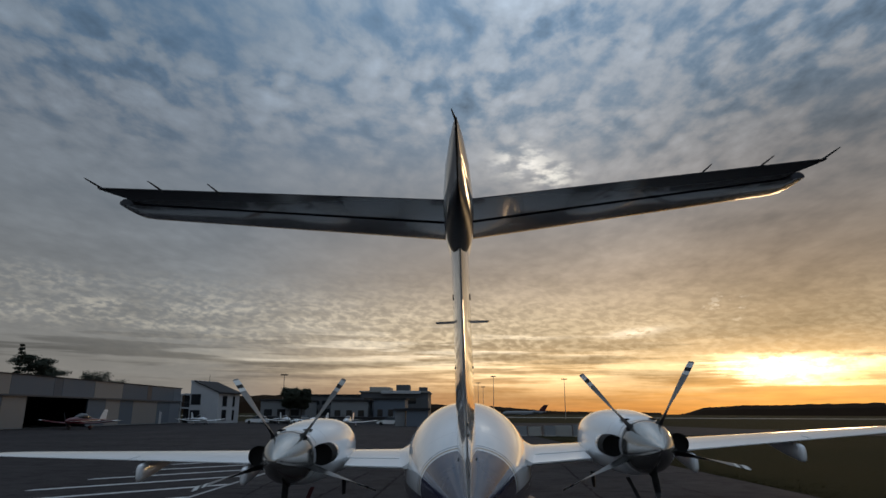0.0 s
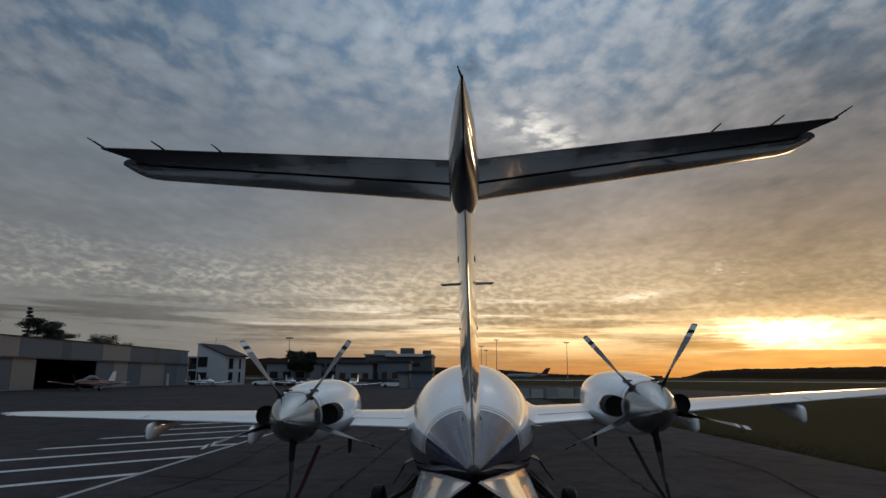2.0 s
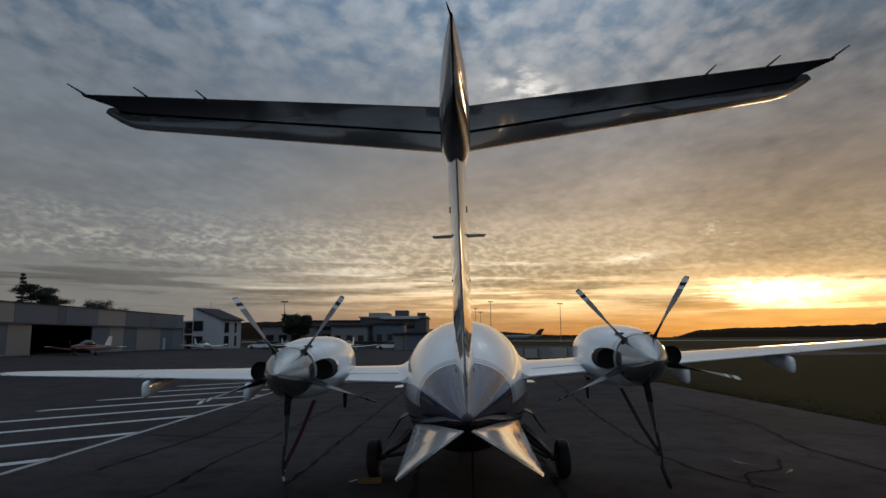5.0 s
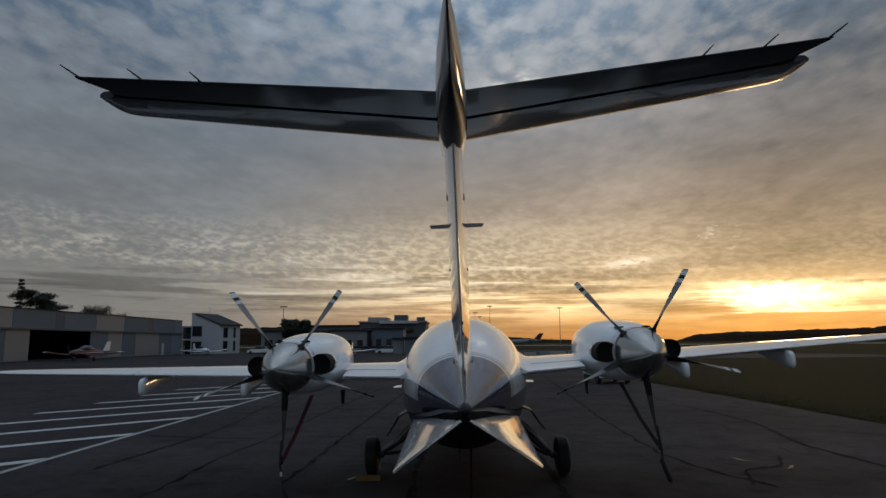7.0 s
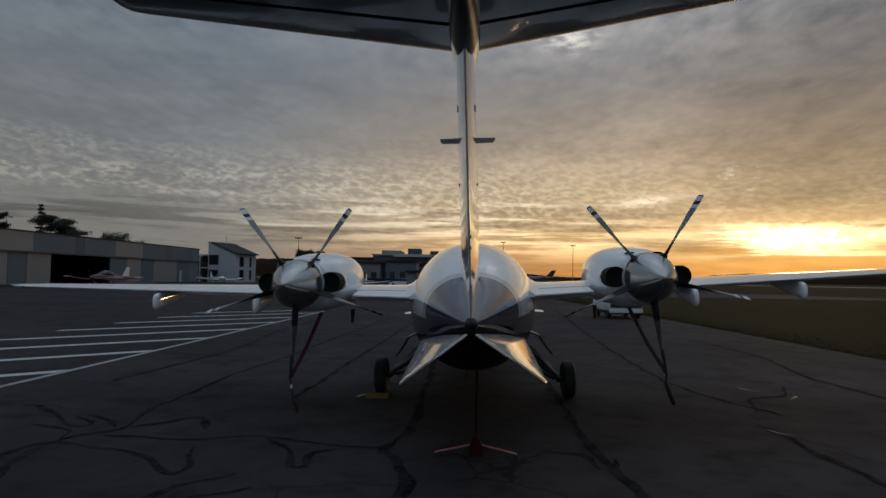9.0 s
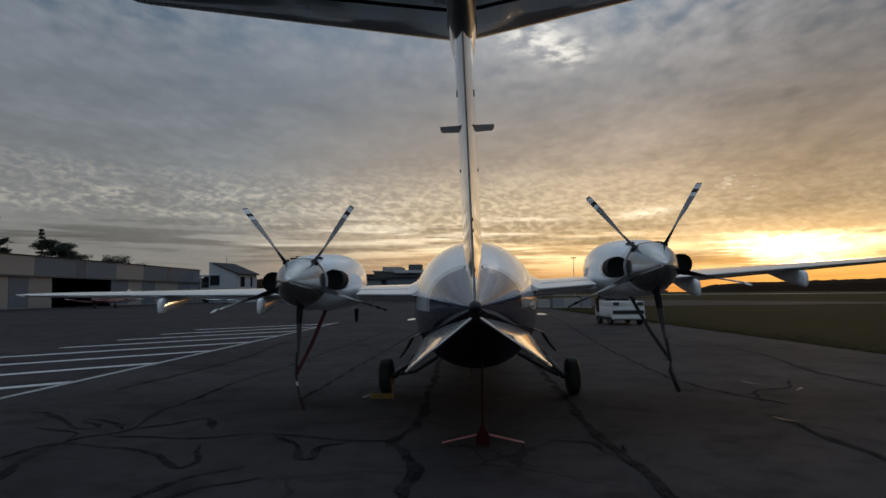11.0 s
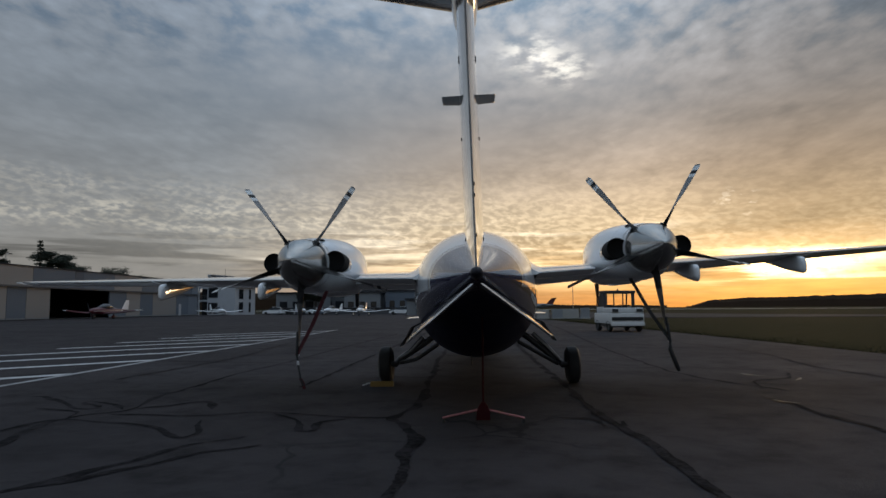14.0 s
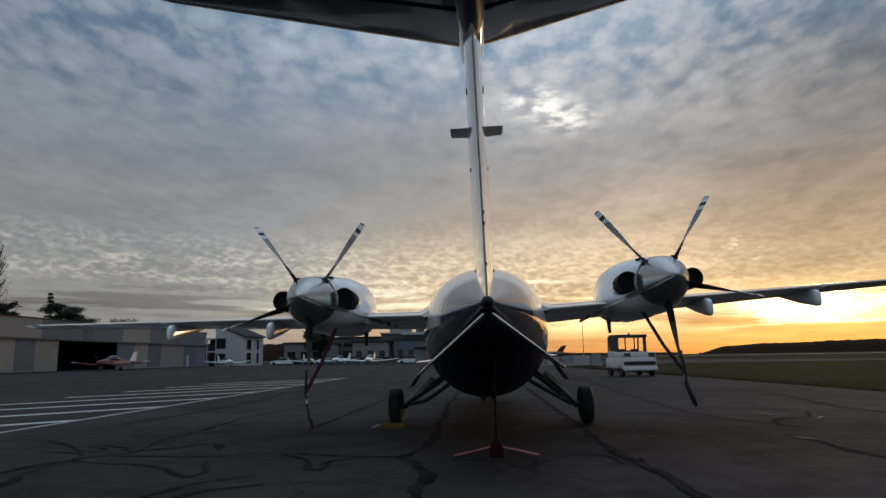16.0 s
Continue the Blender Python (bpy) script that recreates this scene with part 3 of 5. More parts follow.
SEALED = [
    ([(-3.9, -2.6), (-4.4, -1.2), (-4.36, -0.46), (-4.05, -0.03), (-4.23, 1.2), (-4.2, 2.3), (-4.25, 4.2), (-4.05, 6.4), (-3.9, 10.3), (-3.3, 22)], 0.11),
    ([(-6.0, 1.0), (-5.8, 1.1), (-5.05, 0.42), (-4.5, 0.05), (-4.9, 0.6), (-4.45, 0.43), (-4.1, 0)], 0.13),
    ([(-3.1, -3.4), (-2.77, -2.6), (-2.54, -1.95), (-2.15, -1.55)], 0.12),
    ([(-4.6, -1.7), (-4.5, -0.75), (-3.8, -0.82), (-3.2, -1.12), (-2.7, -1.6), (-2.95, -0.7)], 0.10),
    ([(-4.1, 0), (-3.67, 0.3), (-3.4, 0.64), (-3.08, 0.0)], 0.14),
    ([(-4.07, -0.32), (-3.14, -0.42), (-2.36, -0.2), (-1.56, -0.49), (-0.84, -0.58)], 0.09),
    ([(-2.4, -0.11), (-1.89, -0.74), (-1.68, -1.3), (-1.66, -0.8), (-1.4, -0.6)], 0.11),
    ([(-0.7, -4.5), (-0.65, -2.8), (-0.66, -1.5), (-0.79, -0.95), (-0.94, -0.6), (-0.74, 0.4), (-0.8, 7), (-0.4, 24)], 0.14),
    ([(-2.6, 2.0), (-2.54, 5), (-2.42, 9.5), (-2.17, 19.3), (-1.7, 40)], 0.10),
    ([(1.4, -4.5), (1.36, -2.7), (1.36, -1.95), (1.3, -1.07), (1.23, -0.1), (1.25, 1.6), (1.3, 8), (1.6, 26)], 0.15),
    ([(0.75, -0.52), (1.13, -0.63), (1.2, -1.15), (1.42, -0.74)], 0.10),
    ([(3.55, 1.1), (3.64, 0.56), (3.58, -0.3), (3.66, -1.2), (3.9, -3.5)], 0.10),
    ([(5.2, 36), (4.96, 30), (3.68, 11.4), (3.45, 4.4), (3.8, 2.6), (4.2, 1.6)], 0.11),
    ([(-7, 12.5), (-4.2, 12.2), (-1, 12.7), (2.5, 12.3), (6, 12.6)], 0.09),
    ([(-6.9, 6.9), (-5.1, 6.5), (-4.1, 6.4)], 0.10),
    ([(-5.2, 0.1), (-4.6, -0.2), (-4.4, -0.6)], 0.08),
    ([(-3.3, -3.6), (-2.6, -2.75), (-2.3, -2.2), (-1.9, -1.9)], 0.09),
    ([(-2.1, 3.2), (-1.4, 3.5), (-0.8, 3.3)], 0.08),
    ([(1.9, 5.4), (2.5, 5.1), (3.4, 4.9)], 0.08),
    ([(5.4, 4.2), (4.9, 3.2), (4.3, 2.9), (3.9, 1.9)], 0.08),
    ([(6.6, 14), (7.0, 9), (6.4, 5), (6.8, 0), (6.2, -4)], 0.08),
    ([(-5.9, 24), (-6.1, 14), (-5.6, 8), (-5.9, 3)], 0.08),
]
sealant = thing("crack_sealant", "black bitumen sealant bands poured over asphalt cracks", "sealant", kind="structure")
for k, (run, width) in enumerate(SEALED):
    part("sealant_band", tar_line(run, width * 0.66, 0.003 + 0.0006 * (k % 12)), TAR, sealant, soft=False)

# short glossy curls, added where the sealant glints towards the sunset
GLINT = stuff("glinting_bitumen", (0.012, 0.011, 0.011), 0.5, vary=0.25, scale=9.0, bump=0.5, bump_scale=14.0, spec=0.3)
for k, run in enumerate(([(4.50, 3.95), (4.56, 3.66), (4.72, 3.46)], [(4.86, 2.84), (5.0, 2.98), (5.14, 3.22)], [(3.56, 0.80), (3.62, 0.56), (3.74, 0.44)])):
    part("shiny_sealant", tar_line(run, 0.055, 0.0115 + 0.0006 * k), GLINT, sealant, "shiny bitumen curl added as a glint", soft=False)

# ---- the turboprop: its own frame has the nose along +y and z = 0 on the ground ----
AT = pose(-0.01, 0, 0) @ pose(0, 0, 0, 0, 0, -0.6) @ pose(0, 0, 0, 0, -2.05, 0)
plane = thing("airplane", "white twin pusher turboprop with navy tail cone, parked on asphalt", "airplane", AT)


def fuselage():
    stations = [(10.05, 0.02, 0.93, 0.90), (9.85, 0.14, 1.04, 0.78), (9.4, 0.32, 1.22, 0.62), (8.6, 0.56, 1.5, 0.48), (7.4, 0.80, 1.95, 0.40), (6.4, 0.92, 2.26, 0.37),
                (5.0, 0.955, 2.36, 0.36), (3.6, 0.955, 2.36, 0.37), (2.6, 0.93, 2.325, 0.40), (1.8, 0.875, 2.24, 0.50), (1.0, 0.77, 2.12, 0.69), (0.2, 0.63, 1.97, 0.90),
                (-0.6, 0.455, 1.80, 1.09), (-1.3, 0.28, 1.64, 1.245), (-1.8, 0.15, 1.53, 1.335), (-2.1, 0.07, 1.47, 1.39), (-2.22, 0.035, 1.45, 1.41)]
    return loft(bmesh.new(), [oval(0, (t + l) / 2, w, (t - l) / 2, y, 88, 2.08) for y, w, t, l in eased(stations, 7)])


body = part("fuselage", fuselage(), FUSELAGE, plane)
# rounded end closing the tail cone, not a lamp
part("tail_tip", turned(bmesh.new(), [(-2.31, 0.012), (-2.29, 0.035), (-2.24, 0.05), (-2.14, 0.055)], 16), SATIN, body, "dark navy tail cone tip").location.z = 1.425

# vertical tail
Z_TAIL = 3.555
FIN = [(1.44, 1.66, 0, 3.84, 0.050), (1.9, 0.75, 0, 3.13, 0.060), (2.5, -0.35, 0, 2.37, 0.074), (3.0, -1.22, 0, 1.78, 0.090), (3.5, -2.05, 0, 1.22, 0.125)]
HINGE = (0.088, 0.086, 0.078, 0.069, 0.065)  # half thickness at the rudder hinge


def fin_skin():
    rings = []
    for (s, y, z, c, t), h in zip(FIN, HINGE):
        side = [(u * c, min(1.0, (u / 0.30) ** 0.5) * h * 1.12 if u < 0.3 else h * (1.12 - 0.12 * (u - 0.3) / 0.4)) for u in (0.0, 0.01, 0.03, 0.07, 0.13, 0.2, 0.3, 0.5, 0.7)]
        rings.append([Vector((w, y - a, s)) for a, w in side] + [Vector((-w, y - a, s)) for a, w in side[::-1]][:-1])
    return loft(bmesh.new(), rings)


def rudder_skin():
    rings = []
    for (s, y, z, c, t), h in zip(FIN, HINGE):
        side = [(0.712 * c, h * 0.90), (0.722 * c, h * 0.985), (0.80 * c, h * 0.82), (0.9 * c, h * 0.52), (0.985 * c, h * 0.18), (1.0 * c, h * 0.09)]
        rings.append([Vector((w, y - a, s)) for a, w in side] + [Vector((-w, y - a, s)) for a, w in side[::-1]])
    return loft(bmesh.new(), rings)


fin = part("fin", fin_skin(), FINWHITE, plane)
rudder = part("rudder", rudder_skin(), FINWHITE, plane, "glossy white rudder")
part("trailing_strip", loft(bmesh.new(), [[Vector((sx * 0.0018, y - c - yy, s)) for sx, yy in ((-1, -0.03), (1, -0.03), (1, 0.004), (-1, 0.004))] for s, y, z, c, t in FIN]), SEAM, rudder, "grey trailing edge seam", soft=False)


def along_fin(z):
    """Leading edge, chord and hinge half thickness at a height."""
    for (a, ha), (b, hb) in zip(zip(FIN, HINGE), zip(FIN[1:], HINGE[1:])):
        if a[0] <= z <= b[0]:
            u = (z - a[0]) / (b[0] - a[0])
            return a[1] + (b[1] - a[1]) * u, a[3] + (b[3] - a[3]) * u, ha + (hb - ha) * u


for zz, tall in ((1.78, 0.014), (2.55, 0.010), (3.06, 0.022)):
    le, c, h = along_fin(zz)
    for sx in (-1, 1):
        part("hinge", block((sx * (h - 0.006) - 0.007, le - 0.724 * c - 0.02, zz - tall), (sx * (h - 0.006) + 0.007, le - 0.724 * c + 0.025, zz + tall), 0.003), DARK, rudder, "small dark rudder hinge")
for zz in (1.72, 2.02, 2.10):
    le, c, h = along_fin(zz)
    part("drain_hole", block((0.004, le - c - 0.008, zz - 0.012), (0.016, le - c + 0.03, zz + 0.012), 0.002), DARK, rudder, "small dark slot at the trailing edge")
# plates either side of the fin
for s in (-1, 1):
    plate = panel_between(bmesh.new(), [(s * 0.02, -1.68, 2.960, 0.37, 0.05), (s * 0.222, -1.75, 2.955, 0.31, 0.05)])
    cap = panel_between(bmesh.new(), [(s * 0.2225, -1.75, 2.955, 0.31, 0.06), (s * 0.229, -1.755, 2.955, 0.30, 0.04)])
    for bm in (plate, cap):
        for v in bm.verts:
            v.co.z += (v.co.y + 1.90) * 0.085
    ab = part("antenna_blade", plate, SATIN, fin, "small dark antenna plate")
    part("end_cap", cap, FINWHITE, ab, "pale end cap")


# tailplane and elevators
def half_tail(s):
    # swept, drooping a little outboard, and nose-up at the root
    sec = [(0.06, -2.129, 3.648, 1.253, 0.085), (0.7, -2.502, 3.620, 1.066, 0.088), (1.4, -2.909, 3.588, 0.862, 0.09), (2.07, -3.299, 3.558, 0.666, 0.095)]
    gap = (0.618, 0.625, 0.635, 0.645, 0.645, 0.645)

    def drop(a):
        return max(0.006, 0.0655 - 0.0268 * a)

    def skin(rows, gaps, aft):
        rings = []
        for (a, y, zz, c, t), g in zip(rows, gaps):
            trim = {"start": g} if aft else {"cut": 1 - g + 0.055}
            rings.append([Vector((s * a, y - u, zz + h - drop(a) * u / c)) for u, h in foil(c, t, **trim)])
        return loft(bmesh.new(), rings)

    st = part("stabilizer", skin(sec + [(2.13, -3.345, 3.556, 0.60, 0.085), (2.158, -3.41, 3.554, 0.47, 0.05)], gap, False), TAILGREY, plane, "glossy grey stabilizer")
    # the elevator's outer end is cut on the slant
    ev = part("elevator", skin(sec[:3] + [(2.0, -3.258, 3.561, 0.687, 0.095), (2.07, -3.299, 3.558, 0.666, 0.09), (2.138, -3.338, 3.555, 0.648, 0.08)], gap[:4] + (0.80, 0.96), True), TAILGREY, plane, "glossy grey elevator")
    part("hinge_seal", loft(bmesh.new(), [[Vector((s * a, y - f * c, zz - drop(a) * f + up)) for f, up in ((g - 0.06, 0.0), (g + 0.02, 0.0), (g + 0.02, 0.004), (g - 0.06, 0.004))] for (a, y, zz, c, t), g in zip(sec, gap)]), BLACK, st, "black seal in the hinge gap", soft=False)
    z = 3.552
    for x, y in ((1.48, -3.785), (1.80, -3.875), (2.125, -3.965)):
        part("static_wick", tube(bmesh.new(), [(s * x, y + 0.02, z), (s * (x + 0.010), y - 0.08, z + 0.005), (s * (x + 0.017), y - 0.15, z + 0.008)], [0.006, 0.005, 0.003], 6), BLACK, ev, "thin black static wick")


for s in (-1, 1):
    half_tail(s)

# bullet fairing where fin and tailplane meet
bullet = part("bullet_fairing", loft(bmesh.new(), [oval(0, Z_TAIL + dz, r, rz, y, 24, 2.0 if y > -3.3 else 1.6 if y > -3.7 else 1.3) for y, r, rz, dz in
              ((-1.75, 0.02, 0.03, 0.0), (-1.9, 0.07, 0.09, 0), (-2.2, 0.10, 0.13, 0), (-2.7, 0.112, 0.14, 0), (-3.2, 0.106, 0.13, 0.01), (-3.6, 0.094, 0.12, 0.02), (-4.0, 0.070, 0.10, 0.035), (-4.35, 0.037, 0.07, 0.05), (-4.51, 0.016, 0.035, 0.058), (-4.575, 0.006, 0.012, 0.06))]), FINWHITE, plane)
part("fin_cap", loft(bmesh.new(), [oval(0, zz, r, rz, y, 24) for y, r, rz, zz in
     ((-2.86, 0.035, 0.03, 3.36), (-2.95, 0.07, 0.07, 3.38), (-3.08, 0.088, 0.10, 3.40), (-3.25, 0.091, 0.115, 3.42), (-3.45, 0.082, 0.112, 3.435), (-3.65, 0.063, 0.10, 3.45), (-3.85, 0.036, 0.075, 3.465), (-4.0, 0.014, 0.045, 3.475), (-4.08, 0.004, 0.012, 3.49))]), SATIN, bullet, "dark navy cap under the tailplane")
part("keel_seam", tube(bmesh.new(), [(0, -4.0, 3.487), (0, -4.2, 3.508), (0, -4.35, 3.532), (0, -4.51, 3.577), (0, -4.585, 3.61)], 0.0065, 6), BLACK, bullet, "thin black seam along the fairing's keel")
part("static_wick", tube(bmesh.new(), [(0, -4.55, Z_TAIL + 0.06), (-0.012, -4.62, Z_TAIL + 0.062), (-0.020, -4.67, Z_TAIL + 0.065)], [0.006, 0.005, 0.003], 6), BLACK, bullet, "thin black static wick")


# ventral fins: thin swept plates, drooping outboard
def ventral(s):
    te_root, le_root = Vector((s * 0.03, -2.17, 1.335)), Vector((s * 0.64, 0.85, 1.03))
    te_tip, le_tip = Vector((s * 0.632, -1.70, 0.870)), Vector((s * 0.655, -1.54, 0.865))
    out = (te_tip - te_root).cross(le_root - te_root).normalized()
    rings = []
    for u in (0, 0.2, 0.4, 0.6, 0.8, 0.97, 1.0):
        a, b, th = te_root.lerp(te_tip, u), le_root.lerp(le_tip, u), 0.026 - 0.014 * u
        top = [a.lerp(b, c) + out * th * k for c, k in ((0, 0.2), (0.12, 0.6), (0.4, 1.0), (0.75, 0.8), (1.0, 0.15))]
        low = [a.lerp(b, c) - out * th * k for c, k in ((1.0, 0.15), (0.75, 0.8), (0.4, 1.0), (0.12, 0.6), (0, 0.2))]
        rings.append(top + low)
    vf = part("ventral_fin", loft(bmesh.new(), rings), FINWHITE, plane, "white delta fin under the tail cone")
    # a bevelled strip closes the trailing edge
    strip = []
    for u in (0.0, 0.5, 1.0):
        a, b = te_root.lerp(te_tip, u), le_root.lerp(le_tip, u)
        d, n = (b - a).normalized(), out * (0.012 - 0.004 * u)
        strip.append([a - d * 0.012 + n * 0.3, a + d * 0.05 + n * 1.4, a + d * 0.05 - n * 1.4, a - d * 0.012 - n * 0.3])
    part("trailing_strip", loft(bmesh.new(), strip), BARE, vf, "bare metal trailing edge strip", soft=False)


for s in (-1, 1):
    ventral(s)


# wings
def wing(s):
    def z_at(x):
        return 1.525 + 0.040 * x
    def chord_at(x):
        return 1.90 - 0.222 * (x - 1.2)
    def le_at(x):
        return 2.86 - 0.04 * x
    sec = [(0.5, 0.15), (1.2, 0.145), (2.0, 0.14), (3.0, 0.13), (4.2, 0.125), (5.4, 0.12), (6.5, 0.115), (6.85, 0.10)]
    def rows(a, b):
        return [(s * x, le_at(x), z_at(x), chord_at(x), t) for x, t in sec if a <= x <= b]
    w = part("wing", panel_between(bmesh.new(), rows(0, 7) + [(s * 7.0, le_at(7) - 0.15, z_at(7) + 0.01, 0.36, 0.05)], cut=0.24), WHITE, plane, "slim white wing with a polished leading edge")
    def trailing(name, a, b, label):
        xs = [a, (a + b) / 2, b]
        part(name, panel_between(bmesh.new(), [(s * x, le_at(x), z_at(x), chord_at(x), 0.13) for x in xs], start=0.765), WHITE, w, label)
    trailing("flap", 0.80, 1.55, "white inboard flap")
    trailing("flap", 2.52, 4.55, "white outboard flap")
    trailing("aileron", 4.58, 6.75, "white aileron")
    for x, y in ((2.88, 1.30), (4.38, 1.58)):
        z = z_at(x)
        run = ((1.0, 0.008, 0.02, -0.03), (0.75, 0.026, 0.05, -0.05), (0.4, 0.042, 0.09, -0.09), (0.0, 0.046, 0.112, -0.140), (-0.13, 0.045, 0.112, -0.158), (-0.18, 0.036, 0.095, -0.165), (-0.20, 0.018, 0.055, -0.170))
        prof = [oval(s * x, z + dz, rx, rz, y + yy, 28, 2.7) for yy, rx, rz, dz in eased(run, 3)]
        part("flap_fairing", loft(bmesh.new(), prof), FINWHITE, w, "white flap track fairing")
    part("static_wick", tube(bmesh.new(), [(s * 6.6, 1.92, z_at(6.6)), (s * 6.62, 1.76, z_at(6.6))], [0.005, 0.003], 6), BLACK, w)


BODY_ROWS = [(5.0, 0.955, 2.36, 0.36), (3.6, 0.955, 2.36, 0.37), (2.6, 0.93, 2.325, 0.40), (1.8, 0.875, 2.24, 0.50), (1.0, 0.77, 2.12, 0.69), (0.2, 0.63, 1.97, 0.90)]


def root_fillet(s):
    """The concave skin that leads from the body's side into the wing."""
    rings = []
    for k in range(14):
        y = 2.98 - 2.12 * k / 13
        for p, q in zip(BODY_ROWS, BODY_ROWS[1:]):
            if q[0] <= y <= p[0]:
                w, t, l = [m + (n - m) * (p[0] - y) / (p[0] - q[0]) for m, n in zip(p[1:], q[1:])]
        def side_at(z):
            return w * (1 - abs((z - (t + l) / 2) / ((t - l) / 2)) ** 2.08) ** (1 / 2.08)
        u = min(1.0, max(0.0, (2.82 - y) / 1.93))
        zt = 1.563 + 5 * 0.145 * 1.93 * (0.2969 * math.sqrt(u) - 0.126 * u - 0.3516 * u * u + 0.2843 * u**3 - 0.1015 * u**4)
        reach = 0.15 * (0.35 + 0.65 * math.sin(math.pi * (k + 2) / 17))
        a, b, c = Vector((side_at(zt + reach) - 0.012, zt + reach)), Vector((side_at(zt) + reach, zt + 0.002)), Vector((side_at(zt) + 0.015, zt + 0.012))
        curve = [a * (1 - v) ** 2 + c * 2 * v * (1 - v) + b * v * v for v in [i / 8 for i in range(9)]]
        curve += [Vector((b.x - 0.02, zt - 0.03)), Vector((a.x - 0.16, zt - 0.03)), Vector((a.x - 0.16, a.y - 0.02))]
        rings.append([Vector((s * p.x, y, p.y)) for p in curve])
    part("root_fillet", loft(bmesh.new(), rings), WHITE, plane, "white curved fillet between body and wing")


for s in (-1, 1):
    wing(s)
    root_fillet(s)
# fore wing on the nose
for s in (-1, 1):
    part("foreplane", panel_between(bmesh.new(), [(s * 0.2, 9.05, 1.02, 0.78, 0.11), (s * 0.9, 8.98, 0.985, 0.66, 0.11), (s * 1.6, 8.9, 0.952, 0.54, 0.10), (s * 1.69, 8.82, 0.948, 0.42, 0.07)]), WHITE, plane, "small white foreplane on the nose")

# engines and propellers
HUB_X, HUB_Z = 2.035, 1.753


def nacelle(s):
    st = [(3.15, 0.17, 0.17, -0.08), (3.05, 0.24, 0.24, -0.06), (2.6, 0.37, 0.345, 0.0), (2.0, 0.45, 0.385, 0.03), (1.4, 0.46, 0.38, 0.035), (0.9, 0.42, 0.365, 0.015), (0.5, 0.36, 0.335, 0.0), (0.3, 0.305, 0.30, -0.005), (0.17, 0.285, 0.285, 0.0)]
    rings = [oval(s * HUB_X, HUB_Z + dz, rx, rz, y, 64, 2.45) for y, rx, rz, dz in eased(st, 6)]
    nac = part("nacelle", loft(bmesh.new(), rings), WHITE, plane, "white engine nacelle above the wing")
    def around(y, out):
        for p, q in zip(st, st[1:]):
            if q[0] <= y <= p[0]:
                u = (p[0] - y) / (p[0] - q[0])
                rx, rz, dz = [m + (n - m) * u for m, n in zip(p[1:], q[1:])]
                return oval(s * HUB_X, HUB_Z + dz, rx + out, rz + out, y, 64, 2.45)
    for y in (0.27, 0.56, 1.45):
        part("panel_seam", loft(bmesh.new(), [around(y + 0.003, 0.0), around(y + 0.003, 0.002), around(y - 0.003, 0.002), around(y - 0.003, 0.0)], caps=False), SEAM, nac, "thin grey panel seam")
    for e in (-1, 1):
        cx = s * HUB_X + e * 0.350
        stub = part("exhaust_stub", exhaust(cx, HUB_Z + 0.02, e), SOOT, nac, "sooty black exhaust stub")
        part("exhaust_fairing", loft(bmesh.new(), [oval(cx - e * k, HUB_Z + 0.02, rx, rz, y, 20) for y, rx, rz, k in ((1.5, 0.02, 0.03, 0.05), (1.2, 0.09, 0.10, 0.05), (0.85, 0.120, 0.12, 0.02), (0.60, 0.123, 0.123, 0.0))]), WHITE, nac, "white fairing ahead of the exhaust")
    for x, y in ((-0.16, 0.42), (0.14, 0.40)):
        top = max(around(y, 0.0), key=lambda p: p.z - 2.0 * abs(p.x - s * HUB_X - x))
        part("cooling_vent", loft(bmesh.new(), [oval(top.x, top.z, 0.055 * k, 0.014 * k, y + yy, 14) for yy, k in ((0.09, 0.2), (0.05, 0.9), (-0.04, 1.0), (-0.05, 0.9))]), SOOT, nac, "small black cooling vent")
    part("drain_mast", panel_between(bmesh.new(), [(1.22, 1.35, 0, 0.13, 0.3), (1.40, 1.40, 0, 0.2, 0.3)], True), DARK, nac, "dark drain mast").location.x = s * (HUB_X - 0.42)
    part("oil_cooler_scoop", loft(bmesh.new(), [oval(s * HUB_X, HUB_Z - 0.25 + dz, rx, rz, y, 24) for y, rx, rz, dz in ((2.6, 0.12, 0.06, 0.02), (2.2, 0.22, 0.12, 0.0), (1.3, 0.24, 0.125, 0.0), (0.7, 0.15, 0.07, 0.02), (0.35, 0.05, 0.03, 0.06))]), WHITE, nac, "white scoop under the nacelle")
    return nac


def exhaust(cx, cz, e):
    """A short oval pipe, open to the rear, with wall thickness."""
    bm = bmesh.new()
    outer = [oval(cx, cz, 0.118, 0.118, 0.66, 26), oval(cx + e * 0.01, cz, 0.122, 0.122, 0.40, 26), oval(cx + e * 0.018, cz, 0.120, 0.120, 0.20, 26)]
    inner = [oval(cx + e * 0.018, cz, 0.111, 0.111, 0.20, 26), oval(cx + e * 0.018, cz, 0.107, 0.107, 0.23, 26), oval(cx + e * 0.018, cz, 0.05, 0.04, 0.245, 26)]
    return loft(bm, outer + inner)


